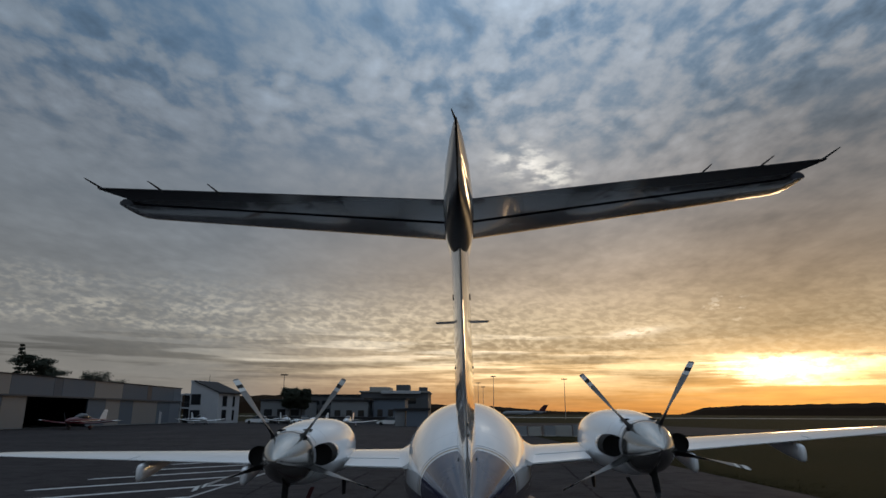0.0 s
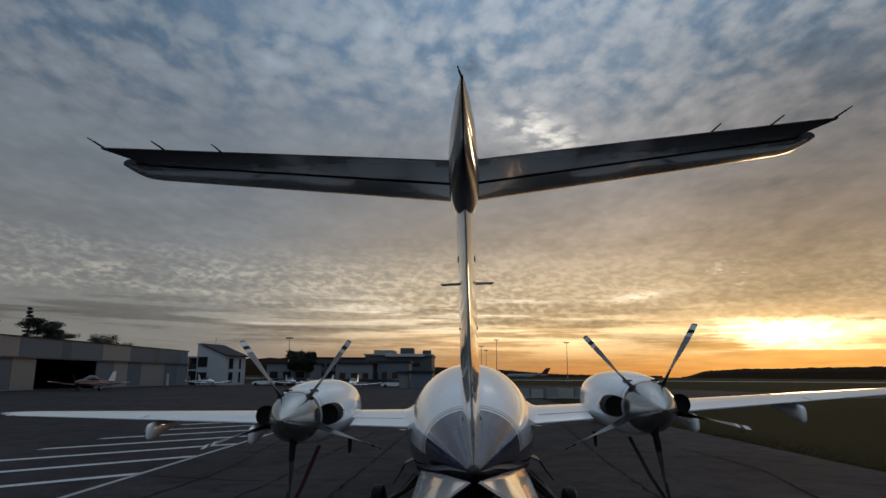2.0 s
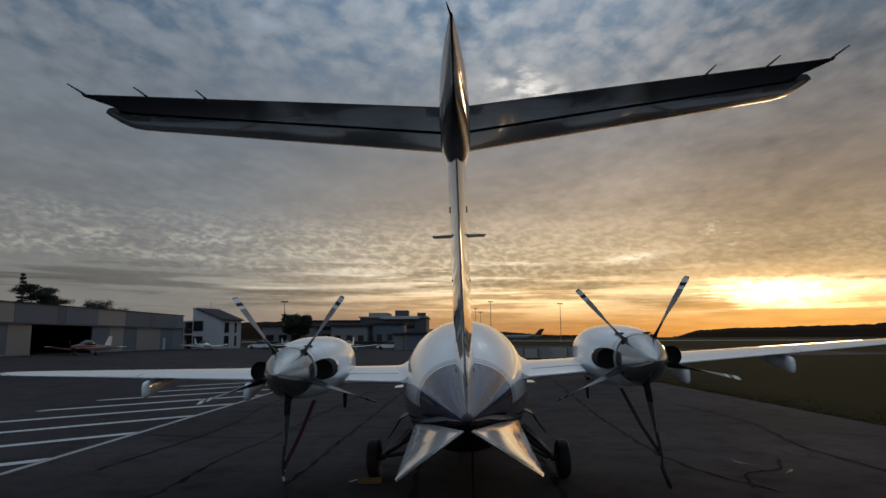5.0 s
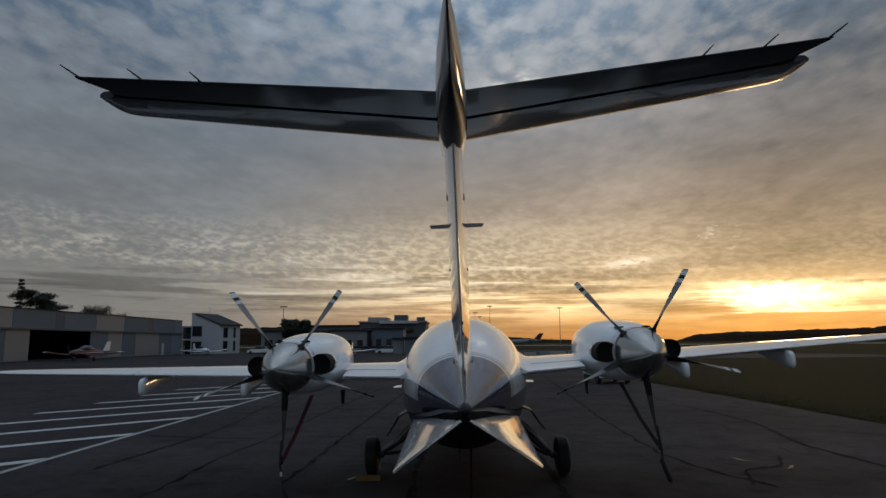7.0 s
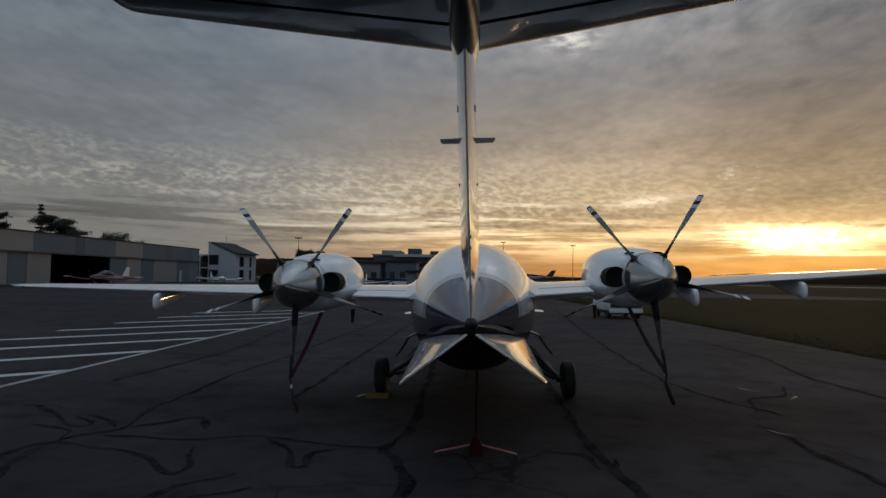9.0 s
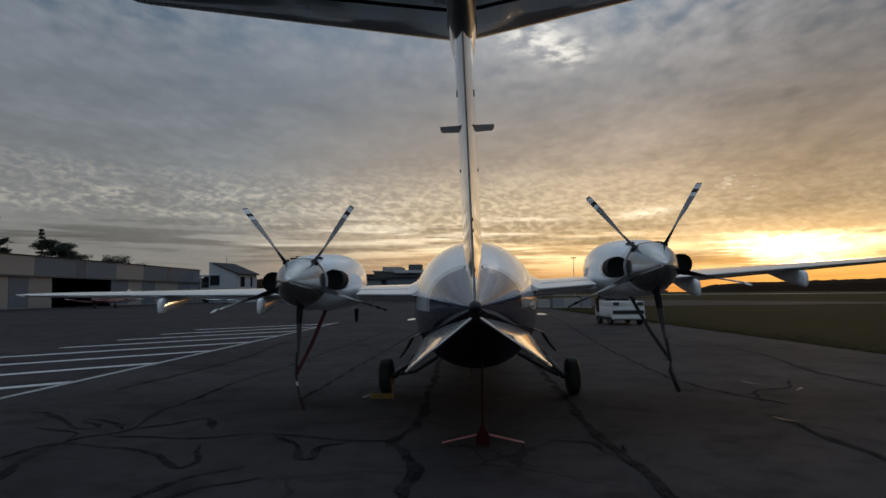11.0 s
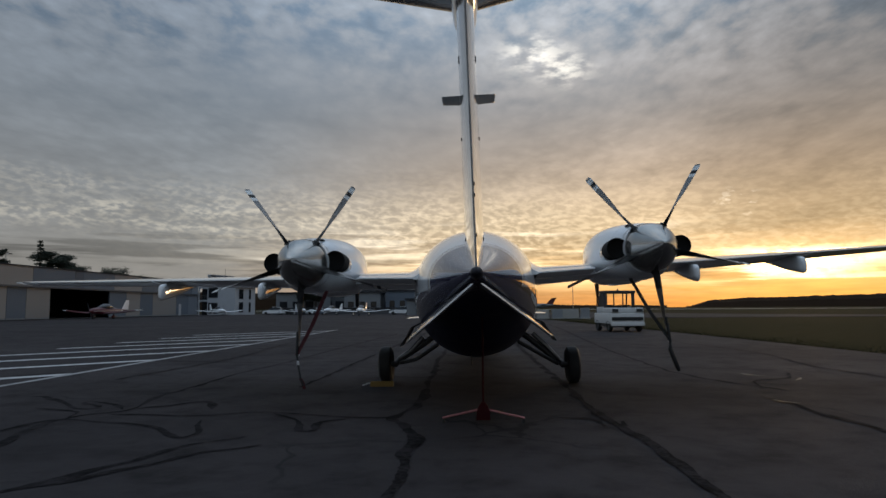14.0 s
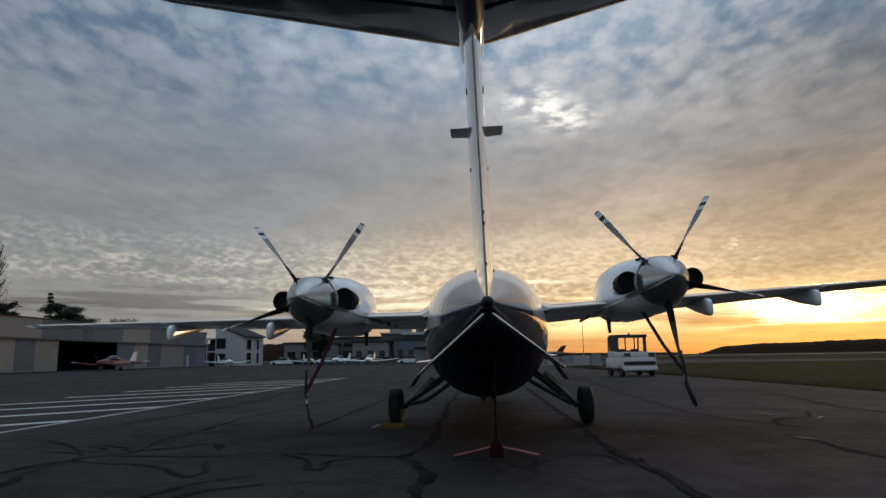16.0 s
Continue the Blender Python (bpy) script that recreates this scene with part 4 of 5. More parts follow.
def blade(hand):
    """A feathered blade, root at the hub, its tip along +z."""
    rings = []
    for r, chord, edge, th in ((0.16, 0.07, -40, 0.9), (0.27, 0.085, -32, 0.7), (0.36, 0.12, -22, 0.34), (0.5, 0.15, -9, 0.2), (0.68, 0.165, 2, 0.14), (0.85, 0.155, 10, 0.11), (1.0, 0.135, 15, 0.09), (1.06, 0.125, 17, 0.08), (1.08, 0.09, 17, 0.06)):
        a = radians(edge) * hand
        ring = []
        for u, h in foil(chord, th * 0.9, 8):
            p = Vector((h, 0.45 * chord - u, 0))
            ring.append(Vector((p.x * math.cos(a) - p.y * math.sin(a), p.x * math.sin(a) + p.y * math.cos(a) - 0.10 * r / 1.08, r)))
        rings.append(ring)
    return loft(bmesh.new(), rings)


def propeller(s, turn):
    hub = part("propeller", turned(bmesh.new(), [(0.055, 0.275), (0.05, 0.285), (-0.07, 0.275), (-0.16, 0.252), (-0.28, 0.205), (-0.40, 0.145), (-0.50, 0.08), (-0.555, 0.03), (-0.565, 0.004)], 40), SPINNER, plane, "five-bladed feathered propeller with a pale pointed spinner", place=pose(s * HUB_X, 0.10, HUB_Z))
    part("spinner_ring", turned(bmesh.new(), [(0.062, 0.282), (0.060, 0.29), (0.045, 0.29), (0.043, 0.282)], 40), STEEL, hub, "steel ring behind the spinner")
    me = None
    for k in range(5):
        m = pose(0, 0, 0, 0, 36 + 72 * k - turn, 0)
        if me is None:
            b = part("blade", blade(s), BLADE, hub, "", place=m)
            me = b.data
        else:
            b = new("blade", me)
            b.parent, b.matrix_basis = hub, m
        r = part("blade_cuff", turned(bmesh.new(), [(0.17, 0.05), (0.20, 0.072), (0.235, 0.070), (0.26, 0.056), (0.31, 0.040)], 16, "z"), BLACK, b, "black rubber blade root cuff")
    return hub


SPINNER = stuff("polished_spinner", (0.46, 0.445, 0.42), 0.2, 0.85, vary=0.012, scale=6.0)
for s, turn in ((-1, -1.8), (1, 4.8)):
    nacelle(s)
    propeller(s, turn)


# undercarriage
def main_gear(s):
    wx, wy, r = 1.42, 2.63, 0.28
    wz = r - s * 0.051  # the machine stands a little left wing low on soft struts
    leg = part("main_gear", tube(bmesh.new(), [(s * 0.62, 2.75, 0.78), (s * 0.78, 2.75, 0.66), (s * 1.18, 2.70, wz + 0.08)], [0.05, 0.05, 0.04], 12), DARK, plane, "dark trailing-link main undercarriage leg")
    part("drag_brace", tube(bmesh.new(), [(s * 0.6, 2.35, 0.62), (s * 0.95, 2.5, 0.40), (s * 1.2, 2.62, wz + 0.02)], 0.03, 10), DARK, leg, "dark folding brace")
    part("oleo", tube(bmesh.new(), [(s * 0.85, 2.74, 0.72), (s * 1.05, 2.70, 0.52), (s * 1.24, 2.66, wz + 0.08)], [0.035, 0.035, 0.022], 12), STEEL, leg, "steel shock strut")
    part("trailing_link", tube(bmesh.new(), [(s * 1.16, 2.86, wz + 0.12), (s * 1.24, 2.75, wz + 0.05), (s * 1.28, wy, wz), (s * 1.36, wy, wz)], [0.045, 0.05, 0.05, 0.035], 10), DARK, leg)
    part("gear_door", strap_strip(bmesh.new(), [(s * 0.86, 2.9, 0.95), (s * 1.02, 2.9, 0.88), (s * 1.10, 2.9, 0.74), (s * 1.20, 2.9, 0.60)], 0.55, 0.018, (0, 1, 0)), DARK, leg, "dark inner side of a gear door")
    wheel_parts(leg, r, 0.19, (s * wx, wy, wz))


for s in (-1, 1):
    main_gear(s)
ng = part("nose_gear", tube(bmesh.new(), [(0, 8.25, 0.62), (0, 8.2, 0.3)], [0.05, 0.04], 12), SOOT, plane, "dark nose undercarriage leg")
for s in (-1, 1):
    wheel_parts(ng, 0.2, 0.12, (s * 0.12, 8.2, 0.2))
part("belly_antenna", panel_between(bmesh.new(), [(0.36, 1.66, 0, 0.10, 0.12), (0.52, 1.80, 0, 0.20, 0.10)], True), SOOT, plane, "dark blade antenna under the belly").location.x = -0.10

# ---- on the apron round the airplane ----
def tail_stand():
    st = thing("tail_stand", "red tail support stand with two splayed feet on the asphalt", "support stand", pose(-0.01, -0.80, 0))
    part("post", tube(bmesh.new(), [(0.0, 0, 0.06), (0.0, 0.02, 1.06)], [0.011, 0.010], 12), RED, st, "thin red post")
    part("base", loft(bmesh.new(), [[Vector((x * k, y * k, z)) for x, y in ((-0.07, -0.05), (0.07, -0.05), (0.07, 0.05), (-0.07, 0.05))] for z, k in ((0.03, 1.0), (0.12, 0.92), (0.17, 0.60), (0.20, 0.25))]), RED, st, "red base block")
    for s in (-1, 1):
        part("foot_bar", tube(bmesh.new(), [(s * 0.06, -0.01, 0.125), (s * 0.22, -0.02, 0.09), (s * 0.41, -0.03, 0.05)], [0.013, 0.012, 0.011], 10), FOOTRED, st, "red steel foot bar")
        part("foot_pad", turned(bmesh.new(), [(0.0, 0.017), (0.02, 0.017), (0.042, 0.010)], 12, "z"), BLACK, st, "black rubber foot").location = (s * 0.40, -0.03, 0)
    part("rear_foot", tube(bmesh.new(), [(0, 0.05, 0.10), (0, 0.3, 0.03)], 0.016, 10), RED, st, "red steel foot bar")
    return st


tail_stand()


def chock(x, y, turn):
    c = thing("wheel_chock", "yellow wheel chock against the main wheel, white rope end", "wheel chock", pose(x, y, 0, 0, 0, turn))
    bm = bmesh.new()
    loft(bm, [[Vector((u, v, w)) for v, w in ((-0.07, 0.0), (0.07, 0.0), (0.05, 0.06), (-0.03, 0.075))] for u in (-0.17, -0.15, 0.15, 0.17)])
    part("wedge", bm, YELLOW, c, soft=False)
    part("rope", tube(bmesh.new(), [(-0.15, 0, 0.05), (-0.20, -0.02, 0.045), (-0.26, 0.0, 0.02), (-0.29, 0.03, 0.012)], 0.009, 8), LINE, c, "off-white rope end")
    return c


chock(-1.43, 2.24, 4)


def propeller_strap(s, tip, anchor, tail, label, mat, end):
    """Webbing that ties the lowest blade to the nacelle, its loose end hanging."""
    t = thing("propeller_strap", label, "strap", group="propeller straps")
    a, b = AT @ Vector(anchor), AT @ Vector(tip)
    up_blade = (AT @ Vector((s * HUB_X, 0.02, HUB_Z)) - b).normalized()
    mid = a.lerp(b, 0.5) + Vector((0, 0, -0.04))
    part("band", strap_strip(bmesh.new(), [a, mid, b], 0.048, 0.006, (1, 0.4, 0)), mat, t)
    q = [AT @ Vector(p) for p in tail]
    part("loose_end", strap_strip(bmesh.new(), [b] + q, 0.020, 0.006, (1, 0.3, 0.2)), BLACK, t, "hanging loose webbing end")
    if s < 0:
        part("flag", strap_strip(bmesh.new(), [q[1], q[1].lerp(q[2], 0.5) + Vector((0.004, 0.01, 0)), q[2], q[2] + (q[2] - q[1]) * 0.25], 0.034, 0.009, (1, 0.3, 0.2)), end, t, "wider stitched end of the strap")
        part("white_tag", strap_strip(bmesh.new(), [b.lerp(q[0], 0.55), b.lerp(q[0], 0.9)], 0.024, 0.011, (1, 0.3, 0.2)), SEAM, t, "pale woven tag on the strap")
    else:
        part("padded_sleeve", tube(bmesh.new(), [b.lerp(q[0], 0.3), q[0], q[1], q[2], q[2] + (q[2] - q[1]) * 0.2], [0.014, 0.024, 0.026, 0.026, 0.015], 10), end, t, "black padded sleeve at the strap's end")
    part("boot", tube(bmesh.new(), [b + up_blade * 0.26, b + up_blade * 0.13, b, b - up_blade * 0.03], [0.012, 0.016, 0.015, 0.008], 12), BLACK, t, "black blade tip boot")


propeller_strap(-1, (-2.068, -0.08, 0.70), (-1.78, 0.25, 1.42), [(-2.05, -0.09, 0.57), (-2.025, -0.10, 0.43), (-1.995, -0.08, 0.335)], "red webbing strap from the lower blade to the nacelle", REDWEB, REDWEB)
propeller_strap(1, (2.12, -0.08, 0.70), (1.82, 0.3, 1.42), [(2.11, -0.09, 0.61), (2.14, -0.10, 0.50), (2.185, -0.08, 0.385)], "dark webbing strap from the lower blade to the nacelle", BLACK, BLACK)


def tow_tractor(place):
    t = thing("tow_tractor", "white boxy airport tow tractor with an open cab, on asphalt", "tow tractor", place)
    part("body", box(box(bmesh.new(), (-0.86, -1.3, 0.40), (0.86, 1.3, 0.92), 0.05), (-0.84, -1.26, 0.90), (0.84, 0.05, 1.20), 0.06), TUGWHITE, t)
    part("bumper", block((-0.86, -1.37, 0.30), (0.86, -1.29, 0.46), 0.02), TUGWHITE, t, "white rear bumper")
    part("grille", block((-0.80, -1.335, 0.56), (0.80, -1.285, 0.74), 0.01), BLACK, t, "black slot across the back")
    part("skirt", block((-0.78, -1.25, 0.24), (0.78, 1.25, 0.42), 0.02), DARK, t, "dark underside")
    for x in (-0.62, 0.62):
        lamp = part("tail_lamp", block((x - 0.20, -1.30, 0.97), (x + 0.20, -1.25, 1.17), 0.015), TUGWHITE, t, "rear lamp cluster")
        part("lens", block((x - 0.16, -1.315, 0.99), (x + 0.16, -1.295, 1.15), 0.01), DARK, lamp, "dark red lens")
    for x in (-0.66, -0.22, 0.26, 0.80):
        w = 0.075 if abs(x) > 0.5 else 0.02
        part("cab_post", block((x - w, -0.06, 1.18), (x + w, 0.04, 2.0), 0.01), DARK, t, "dark cab post")
    for x in (-0.80, 0.80):
        part("cab_post", tube(bmesh.new(), [(x, 1.0, 0.9), (x, 0.85, 2.0)], 0.045, 8), DARK, t, "dark cab post")
        part("cab_side", block((x - 0.03, 0.0, 0.9), (x + 0.03, 0.95, 1.25), 0.01), TUGWHITE, t, "white cab side")
    part("roof", block((-0.76, -0.14, 1.94), (0.90, 1.0, 2.09), 0.03), DARK, t, "dark cab roof")
    part("cab_side_panel", block((-0.75, 0.02, 1.22), (-0.70, 0.92, 1.93), 0.01), DARK, t, "dark cab side panel", soft=False)
    part("dashboard", block((-0.72, 0.85, 0.9), (0.72, 1.05, 1.3), 0.03), DARK, t, "dark dashboard")
    part("beacon", turned(bmesh.new(), [(2.06, 0.05), (2.12, 0.05), (2.17, 0.03), (2.18, 0.005)], 12, "z"), DARK, t, "roof beacon")
    for x in (-0.36, 0.36):
        part("seat", box(box(bmesh.new(), (x - 0.2, 0.25, 0.92), (x + 0.2, 0.65, 1.04), 0.03), (x - 0.2, 0.18, 1.02), (x + 0.2, 0.27, 1.36), 0.03), BLACK, t, "black seat")
    for x in (-0.76, 0.76):
        for y in (-0.82, 0.85):
            wheel_parts(t, 0.31, 0.2, (x, y, 0.31))
    return t


TUGWHITE = stuff("chalky_white_paint", (0.58, 0.58, 0.57), 0.5, vary=0.08, scale=2.0)
tow_tractor(pose(7.12, 24.3, 0, 0, 0, 7) @ Matrix.Scale(0.93, 4))


# ---- light aircraft parked along the hangars ----
def light_aircraft(place, top, low, label, span=8.6, wings=None):
    a = thing("light_aircraft", label, "airplane", place, group="parked light aircraft")
    st = [(2.05, 0.14, 0.95, 0.75), (1.9, 0.30, 1.12, 0.62), (1.4, 0.46, 1.22, 0.55), (0.7, 0.52, 1.30, 0.5), (-0.4, 0.52, 1.30, 0.5), (-1.4, 0.42, 1.22, 0.6), (-3.0, 0.2, 1.08, 0.78), (-4.2, 0.05, 1.02, 0.92)]
    part("fuselage", loft(bmesh.new(), [oval(0, (t + b) / 2, w, (t - b) / 2, y, 18, 2.3) for y, w, t, b in st]), top, a)
    part("canopy", loft(bmesh.new(), [oval(0, z, w, h, y, 16) for y, w, z, h in ((0.9, 0.1, 1.24, 0.04), (0.5, 0.40, 1.25, 0.22), (-0.1, 0.48, 1.28, 0.42), (-0.8, 0.44, 1.27, 0.38), (-1.5, 0.2, 1.22, 0.12), (-1.9, 0.05, 1.18, 0.03))]), GLASS_D, a, "dark glazed canopy")
    h = span / 2
    for s in (-1, 1):
        w = part("wing", panel_between(bmesh.new(), [(s * 0.3, 0.75, 0.62, 1.5, 0.14), (s * h * 0.55, 0.68, 0.72, 1.35, 0.13), (s * h * 0.96, 0.55, 0.95, 1.05, 0.12), (s * h, 0.45, 0.97, 0.8, 0.06)]), wings or top, a)
        part("wingtip", panel_between(bmesh.new(), [(s * h * 0.90, 0.565, 0.925, 1.10, 0.135), (s * h * 0.965, 0.55, 0.955, 1.06, 0.13), (s * h * 1.01, 0.44, 0.975, 0.79, 0.07)]), WHITE, w, "white wingtip")
        part("tailplane", panel_between(bmesh.new(), [(s * 0.05, -3.35, 0.98, 0.85, 0.09), (s * 1.4, -3.5, 0.98, 0.62, 0.09)]), top, a)
        leg = part("main_gear", tube(bmesh.new(), [(s * 1.3, 0.0, 0.62), (s * 1.3, 0.0, 0.2)], 0.05, 8), top, a)
        wheel_parts(leg, 0.2, 0.14, (s * 1.3, -0.02, 0.2))
        part("wheel_spat", loft(bmesh.new(), [oval(s * 1.3, z, w2, hh, y, 12) for y, w2, z, hh in ((0.35, 0.02, 0.28, 0.03), (0.2, 0.1, 0.27, 0.13), (-0.1, 0.1, 0.27, 0.14), (-0.45, 0.02, 0.3, 0.03))]), top, leg)
    part("fin", panel_between(bmesh.new(), [(1.0, -3.0, 0, 1.2, 0.08), (2.1, -3.75, 0, 0.6, 0.08)], True), WHITE, a)
    part("stripe", loft(bmesh.new(), [oval(0, z, w, 0.09, y, 14, 2.6) for y, w, z in ((1.9, 0.305, 0.86), (1.4, 0.468, 0.86), (0.7, 0.53, 0.86), (-0.4, 0.53, 0.86), (-1.4, 0.43, 0.88), (-3.0, 0.208, 0.92))]), low, a, "coloured band along the side")
    part("nose_gear", tube(bmesh.new(), [(0, 1.5, 0.6), (0, 1.5, 0.18)], 0.04, 8), STEEL, a)
    wheel_parts(a, 0.18, 0.12, (0, 1.5, 0.18))
    pr = part("propeller", turned(bmesh.new(), [(2.0, 0.13), (2.15, 0.1), (2.28, 0.02)], 14), top, a, place=pose(0, 0, 0.86))
    for k in (0, 180):
        part("blade", loft(bmesh.new(), [[Vector((0.05 * c, 2.1 + 0.012 * d, r)) for c, d in ((-1, 0), (0, 1), (1, 0), (0, -1))] for r in (0.1, 0.5, 0.9)]), DARK, pr, place=pose(0, 0, 0, 0, k + 20, 0))
    return a


# the first one's wings are maroon to stand in for their shaded undersides
light_aircraft(pose(-45.9, 72.6, 0, 0, 0, 172) @ Matrix.Scale(1.14, 4), MAROON, WHITE, "maroon and white low-wing light aircraft parked before the hangar", 9.3, MAROON)
light_aircraft(pose(-44.8, 108, 0, 0, 0, -135), WHITE, NAVY, "white low-wing light aircraft parked near the white house")
light_aircraft(pose(-17.5, 98, 0, 0, 0, 176), WHITE, NAVY, "white low-wing light aircraft facing the apron by the sheds", 9.6)
light_aircraft(pose(-32.0, 116, 0, 0, 0, -150), WHITE, MAROON, "white light aircraft in a row of parked aircraft")
light_aircraft(pose(-25.5, 112, 0, 0, 0, 160), WHITE, NAVY, "white light aircraft in a row of parked aircraft")


# ---- hangars on the left ----
def hangar():
    x0, back, top, head = -53.0, -72.0, 6.4, 4.0
    h = thing("hangar", "long low hangar with beige and blue-grey sliding doors, one bay open", "hangar")
    part("back_wall", block((back - 0.3, 38, 0), (back, 118, top - 0.6)), DARKSHED, h, soft=False)
    part("end_wall", block((back, 117.7, 0), (x0 - 0.3, 118, top)), BLUEGREY, h, soft=False)
    part("end_wall", block((back, 38, 0), (x0 - 0.3, 38.3, top)), BLUEGREY, h, soft=False)
    part("roof", block((back - 0.5, 37.8, top), (x0 + 0.15, 118.3, top + 0.13), 0.03), SLATE, h, "dark roof edge", soft=False)
    part("inner_floor", block((back, 38.3, 0.0), (x0 - 0.35, 117.7, 0.03)), INSIDE, h, soft=False)
    y, k = 38.0, 0
    for y1, mat in ((50, BEIGE), (60, BLUEGREY), (69.4, BEIGE), (77.9, BLUEGREY), (79.8, SLATEBLUE), (87.7, BLUEGREY), (95.9, BEIGE), (104.3, BLUEGREY), (105.9, RUSTY), (114.8, BLUEGREY), (118, PALEGREY)):
        part("fascia_panel", block((x0 - 0.25, y + 0.03, head), (x0 + 0.05, y1 - 0.03, top - 0.002), 0.02), mat, h, soft=False)
        y = y1
    part("door_rail", block((x0 + 0.05, 38, head - 0.12), (x0 + 0.25, 118, head + 0.1), 0.02), DARKSHED, h, "dark door rail", soft=False)
    y = 38.0
    for y1, mat in ((44, BLUEGREY), (50, BEIGE), (56, BLUEGREY), (61, BLUEGREY), (65.1, BEIGE), (68.4, BLUEGREY), (72.9, BEIGE), (86.5, None), (91.3, BLUEGREY), (95.6, BEIGE), (99.8, BLUEGREY), (108.6, BEIGE), (113.6, BLUEGREY), (118, PALEGREY)):
        if mat:
            d = part("door_panel", block((x0 - 0.2, y + 0.04, 0.04), (x0 + 0.0, y1 - 0.04, head - 0.1), 0.02), mat, h, soft=False)
            part("bottom_rail", block((x0 + 0.003, y + 0.05, 0.05), (x0 + 0.03, y1 - 0.05, 0.22), 0.005), SHED, d, "grey bottom rail", soft=False)
        y = y1
    part("white_door", block((x0 + 0.005, 109.6, 0.05), (x0 + 0.06, 110.5, 2.15), 0.01), RENDERED, h, "narrow white door leaf", soft=False)
    return h


hangar()


def house():
    """A white house with one long roof slope and a porch, its shaded void a dark block."""
    h = thing("white_house", "small white two-storey house with a dark sloping slate roof", "house", pose(-49.6, 127, 0, 0, 0, -15))
    w, d, high, low = 3.3, 3.6, 8.0, 5.8
    def z_at(x):
        return high + (low - high) * (x + w - 0.9) / (2 * w - 0.9)
    bm = bmesh.new()
    loft(bm, [[Vector((x, y, z)) for x, z in ((-w, 0), (w, 0), (w, low), (-w + 0.9, high), (-w, high - 0.05))] for y in (-d, d)])
    part("wall", bm, RENDERED, h, soft=False)
    bm = bmesh.new()
    loft(bm, [[Vector((x, y, z)) for x, z in ((-w + 0.9, high + 0.02), (w + 0.5, low - 0.12), (w + 0.5, low + 0.12), (-w + 0.9, high + 0.26))] for y in (-d - 0.3, d + 0.3)])
    part("roof", bm, SLATE, h, "long dark slate roof slope", soft=False)
    part("parapet", block((-w - 0.06, -d - 0.06, high - 0.06), (-w + 1.0, d + 0.06, high + 0.30), 0.02), RENDERED, h, "white parapet at the top of the roof", soft=False)
    for x, z, ww, hh in ((-1.9, 3.5, 2.3, 2.1), (-1.9, 0.3, 2.3, 2.2)):
        win = part("window", block((x - ww / 2, -d - 0.06, z), (x + ww / 2, -d + 0.02, z + hh), 0.02), DARKSHED, h, "dark framed window", soft=False)
        part("pane", block((x - ww / 2 + 0.1, -d - 0.075, z + 0.1), (x + ww / 2 - 0.1, -d - 0.055, z + hh - 0.1)), GLASS_D, win, soft=False)
    for y, ww in ((-1.5, 0.75), (1.6, 0.35)):
        for z in (0.5, 3.2):
            win = part("window", block((w - 0.02, y - ww, z), (w + 0.06, y + ww, z + 2.1), 0.02), DARKSHED, h, "tall dark framed window", soft=False)
            part("pane", block((w + 0.055, y - ww + 0.1, z + 0.1), (w + 0.075, y + ww - 0.1, z + 2.0)), GLASS_D, win, soft=False)
    # a dark solid takes the place of the shaded void behind the balconies
    porch = part("porch", block((-w - 2.0, -d + 0.9, 0), (-w - 0.02, d - 2, 5.4), 0.03), GLASS_D, h, "dark solid in place of the shaded two-floor porch", soft=False)
    for z in (2.75, 5.4):
        part("balcony_slab", block((-w - 2.15, -d - 0.1, z), (-w - 0.02, d - 1.8, z + 0.28), 0.02), RENDERED, porch, "white balcony slab", soft=False)
    for z0, z1 in ((0, 2.75), (3.03, 5.4)):
        part("post", block((-w - 2.12, -d - 0.08, z0), (-w - 1.92, -d + 0.12, z1)), RENDERED, porch, "white corner post", soft=False)
    for k in range(5):
        part("baluster", block((-w - 1.9 + k * 0.42, -d - 0.06, 3.03), (-w - 1.86 + k * 0.42, -d - 0.02, 4.0)), DARKSHED, porch, soft=False)
    part("handrail", block((-w - 1.92, -d - 0.08, 4.0), (-w - 0.02, -d - 0.0, 4.06)), DARKSHED, porch, "dark handrail", soft=False)
    part("mast", tube(bmesh.new(), [(-w + 1.6, 0, high - 0.3), (-w + 1.6, 0, high + 1.6)], 0.05, 6), STEEL, h, "thin aerial mast")
    return h


house()


def flat_block(name, label, x0, x1, y0, y1, height, mat, bands=(), category="building"):
    """A flat-roofed building with a parapet and rows of windows on the side that faces the apron."""
    b = thing(name, label, category)
    part("wall", block((x0, y0, 0), (x1, y1, height)), mat, b, soft=False)
    part("roof", block((x0 - 0.3, y0 - 0.3, height), (x1 + 0.3, y1 + 0.3, height + 0.35), 0.03), CONCRETE if name == "terminal" else SLATE, b, soft=False)
    for z, hh, step, frac in bands:
        x = x0 + 0.8
        while x + step * frac < x1 - 0.5:
            part("window", block((x, y0 - 0.05, z), (x + step * frac, y0 + 0.05, z + hh)), GLASS_D, b, soft=False)
            x += step
    return b


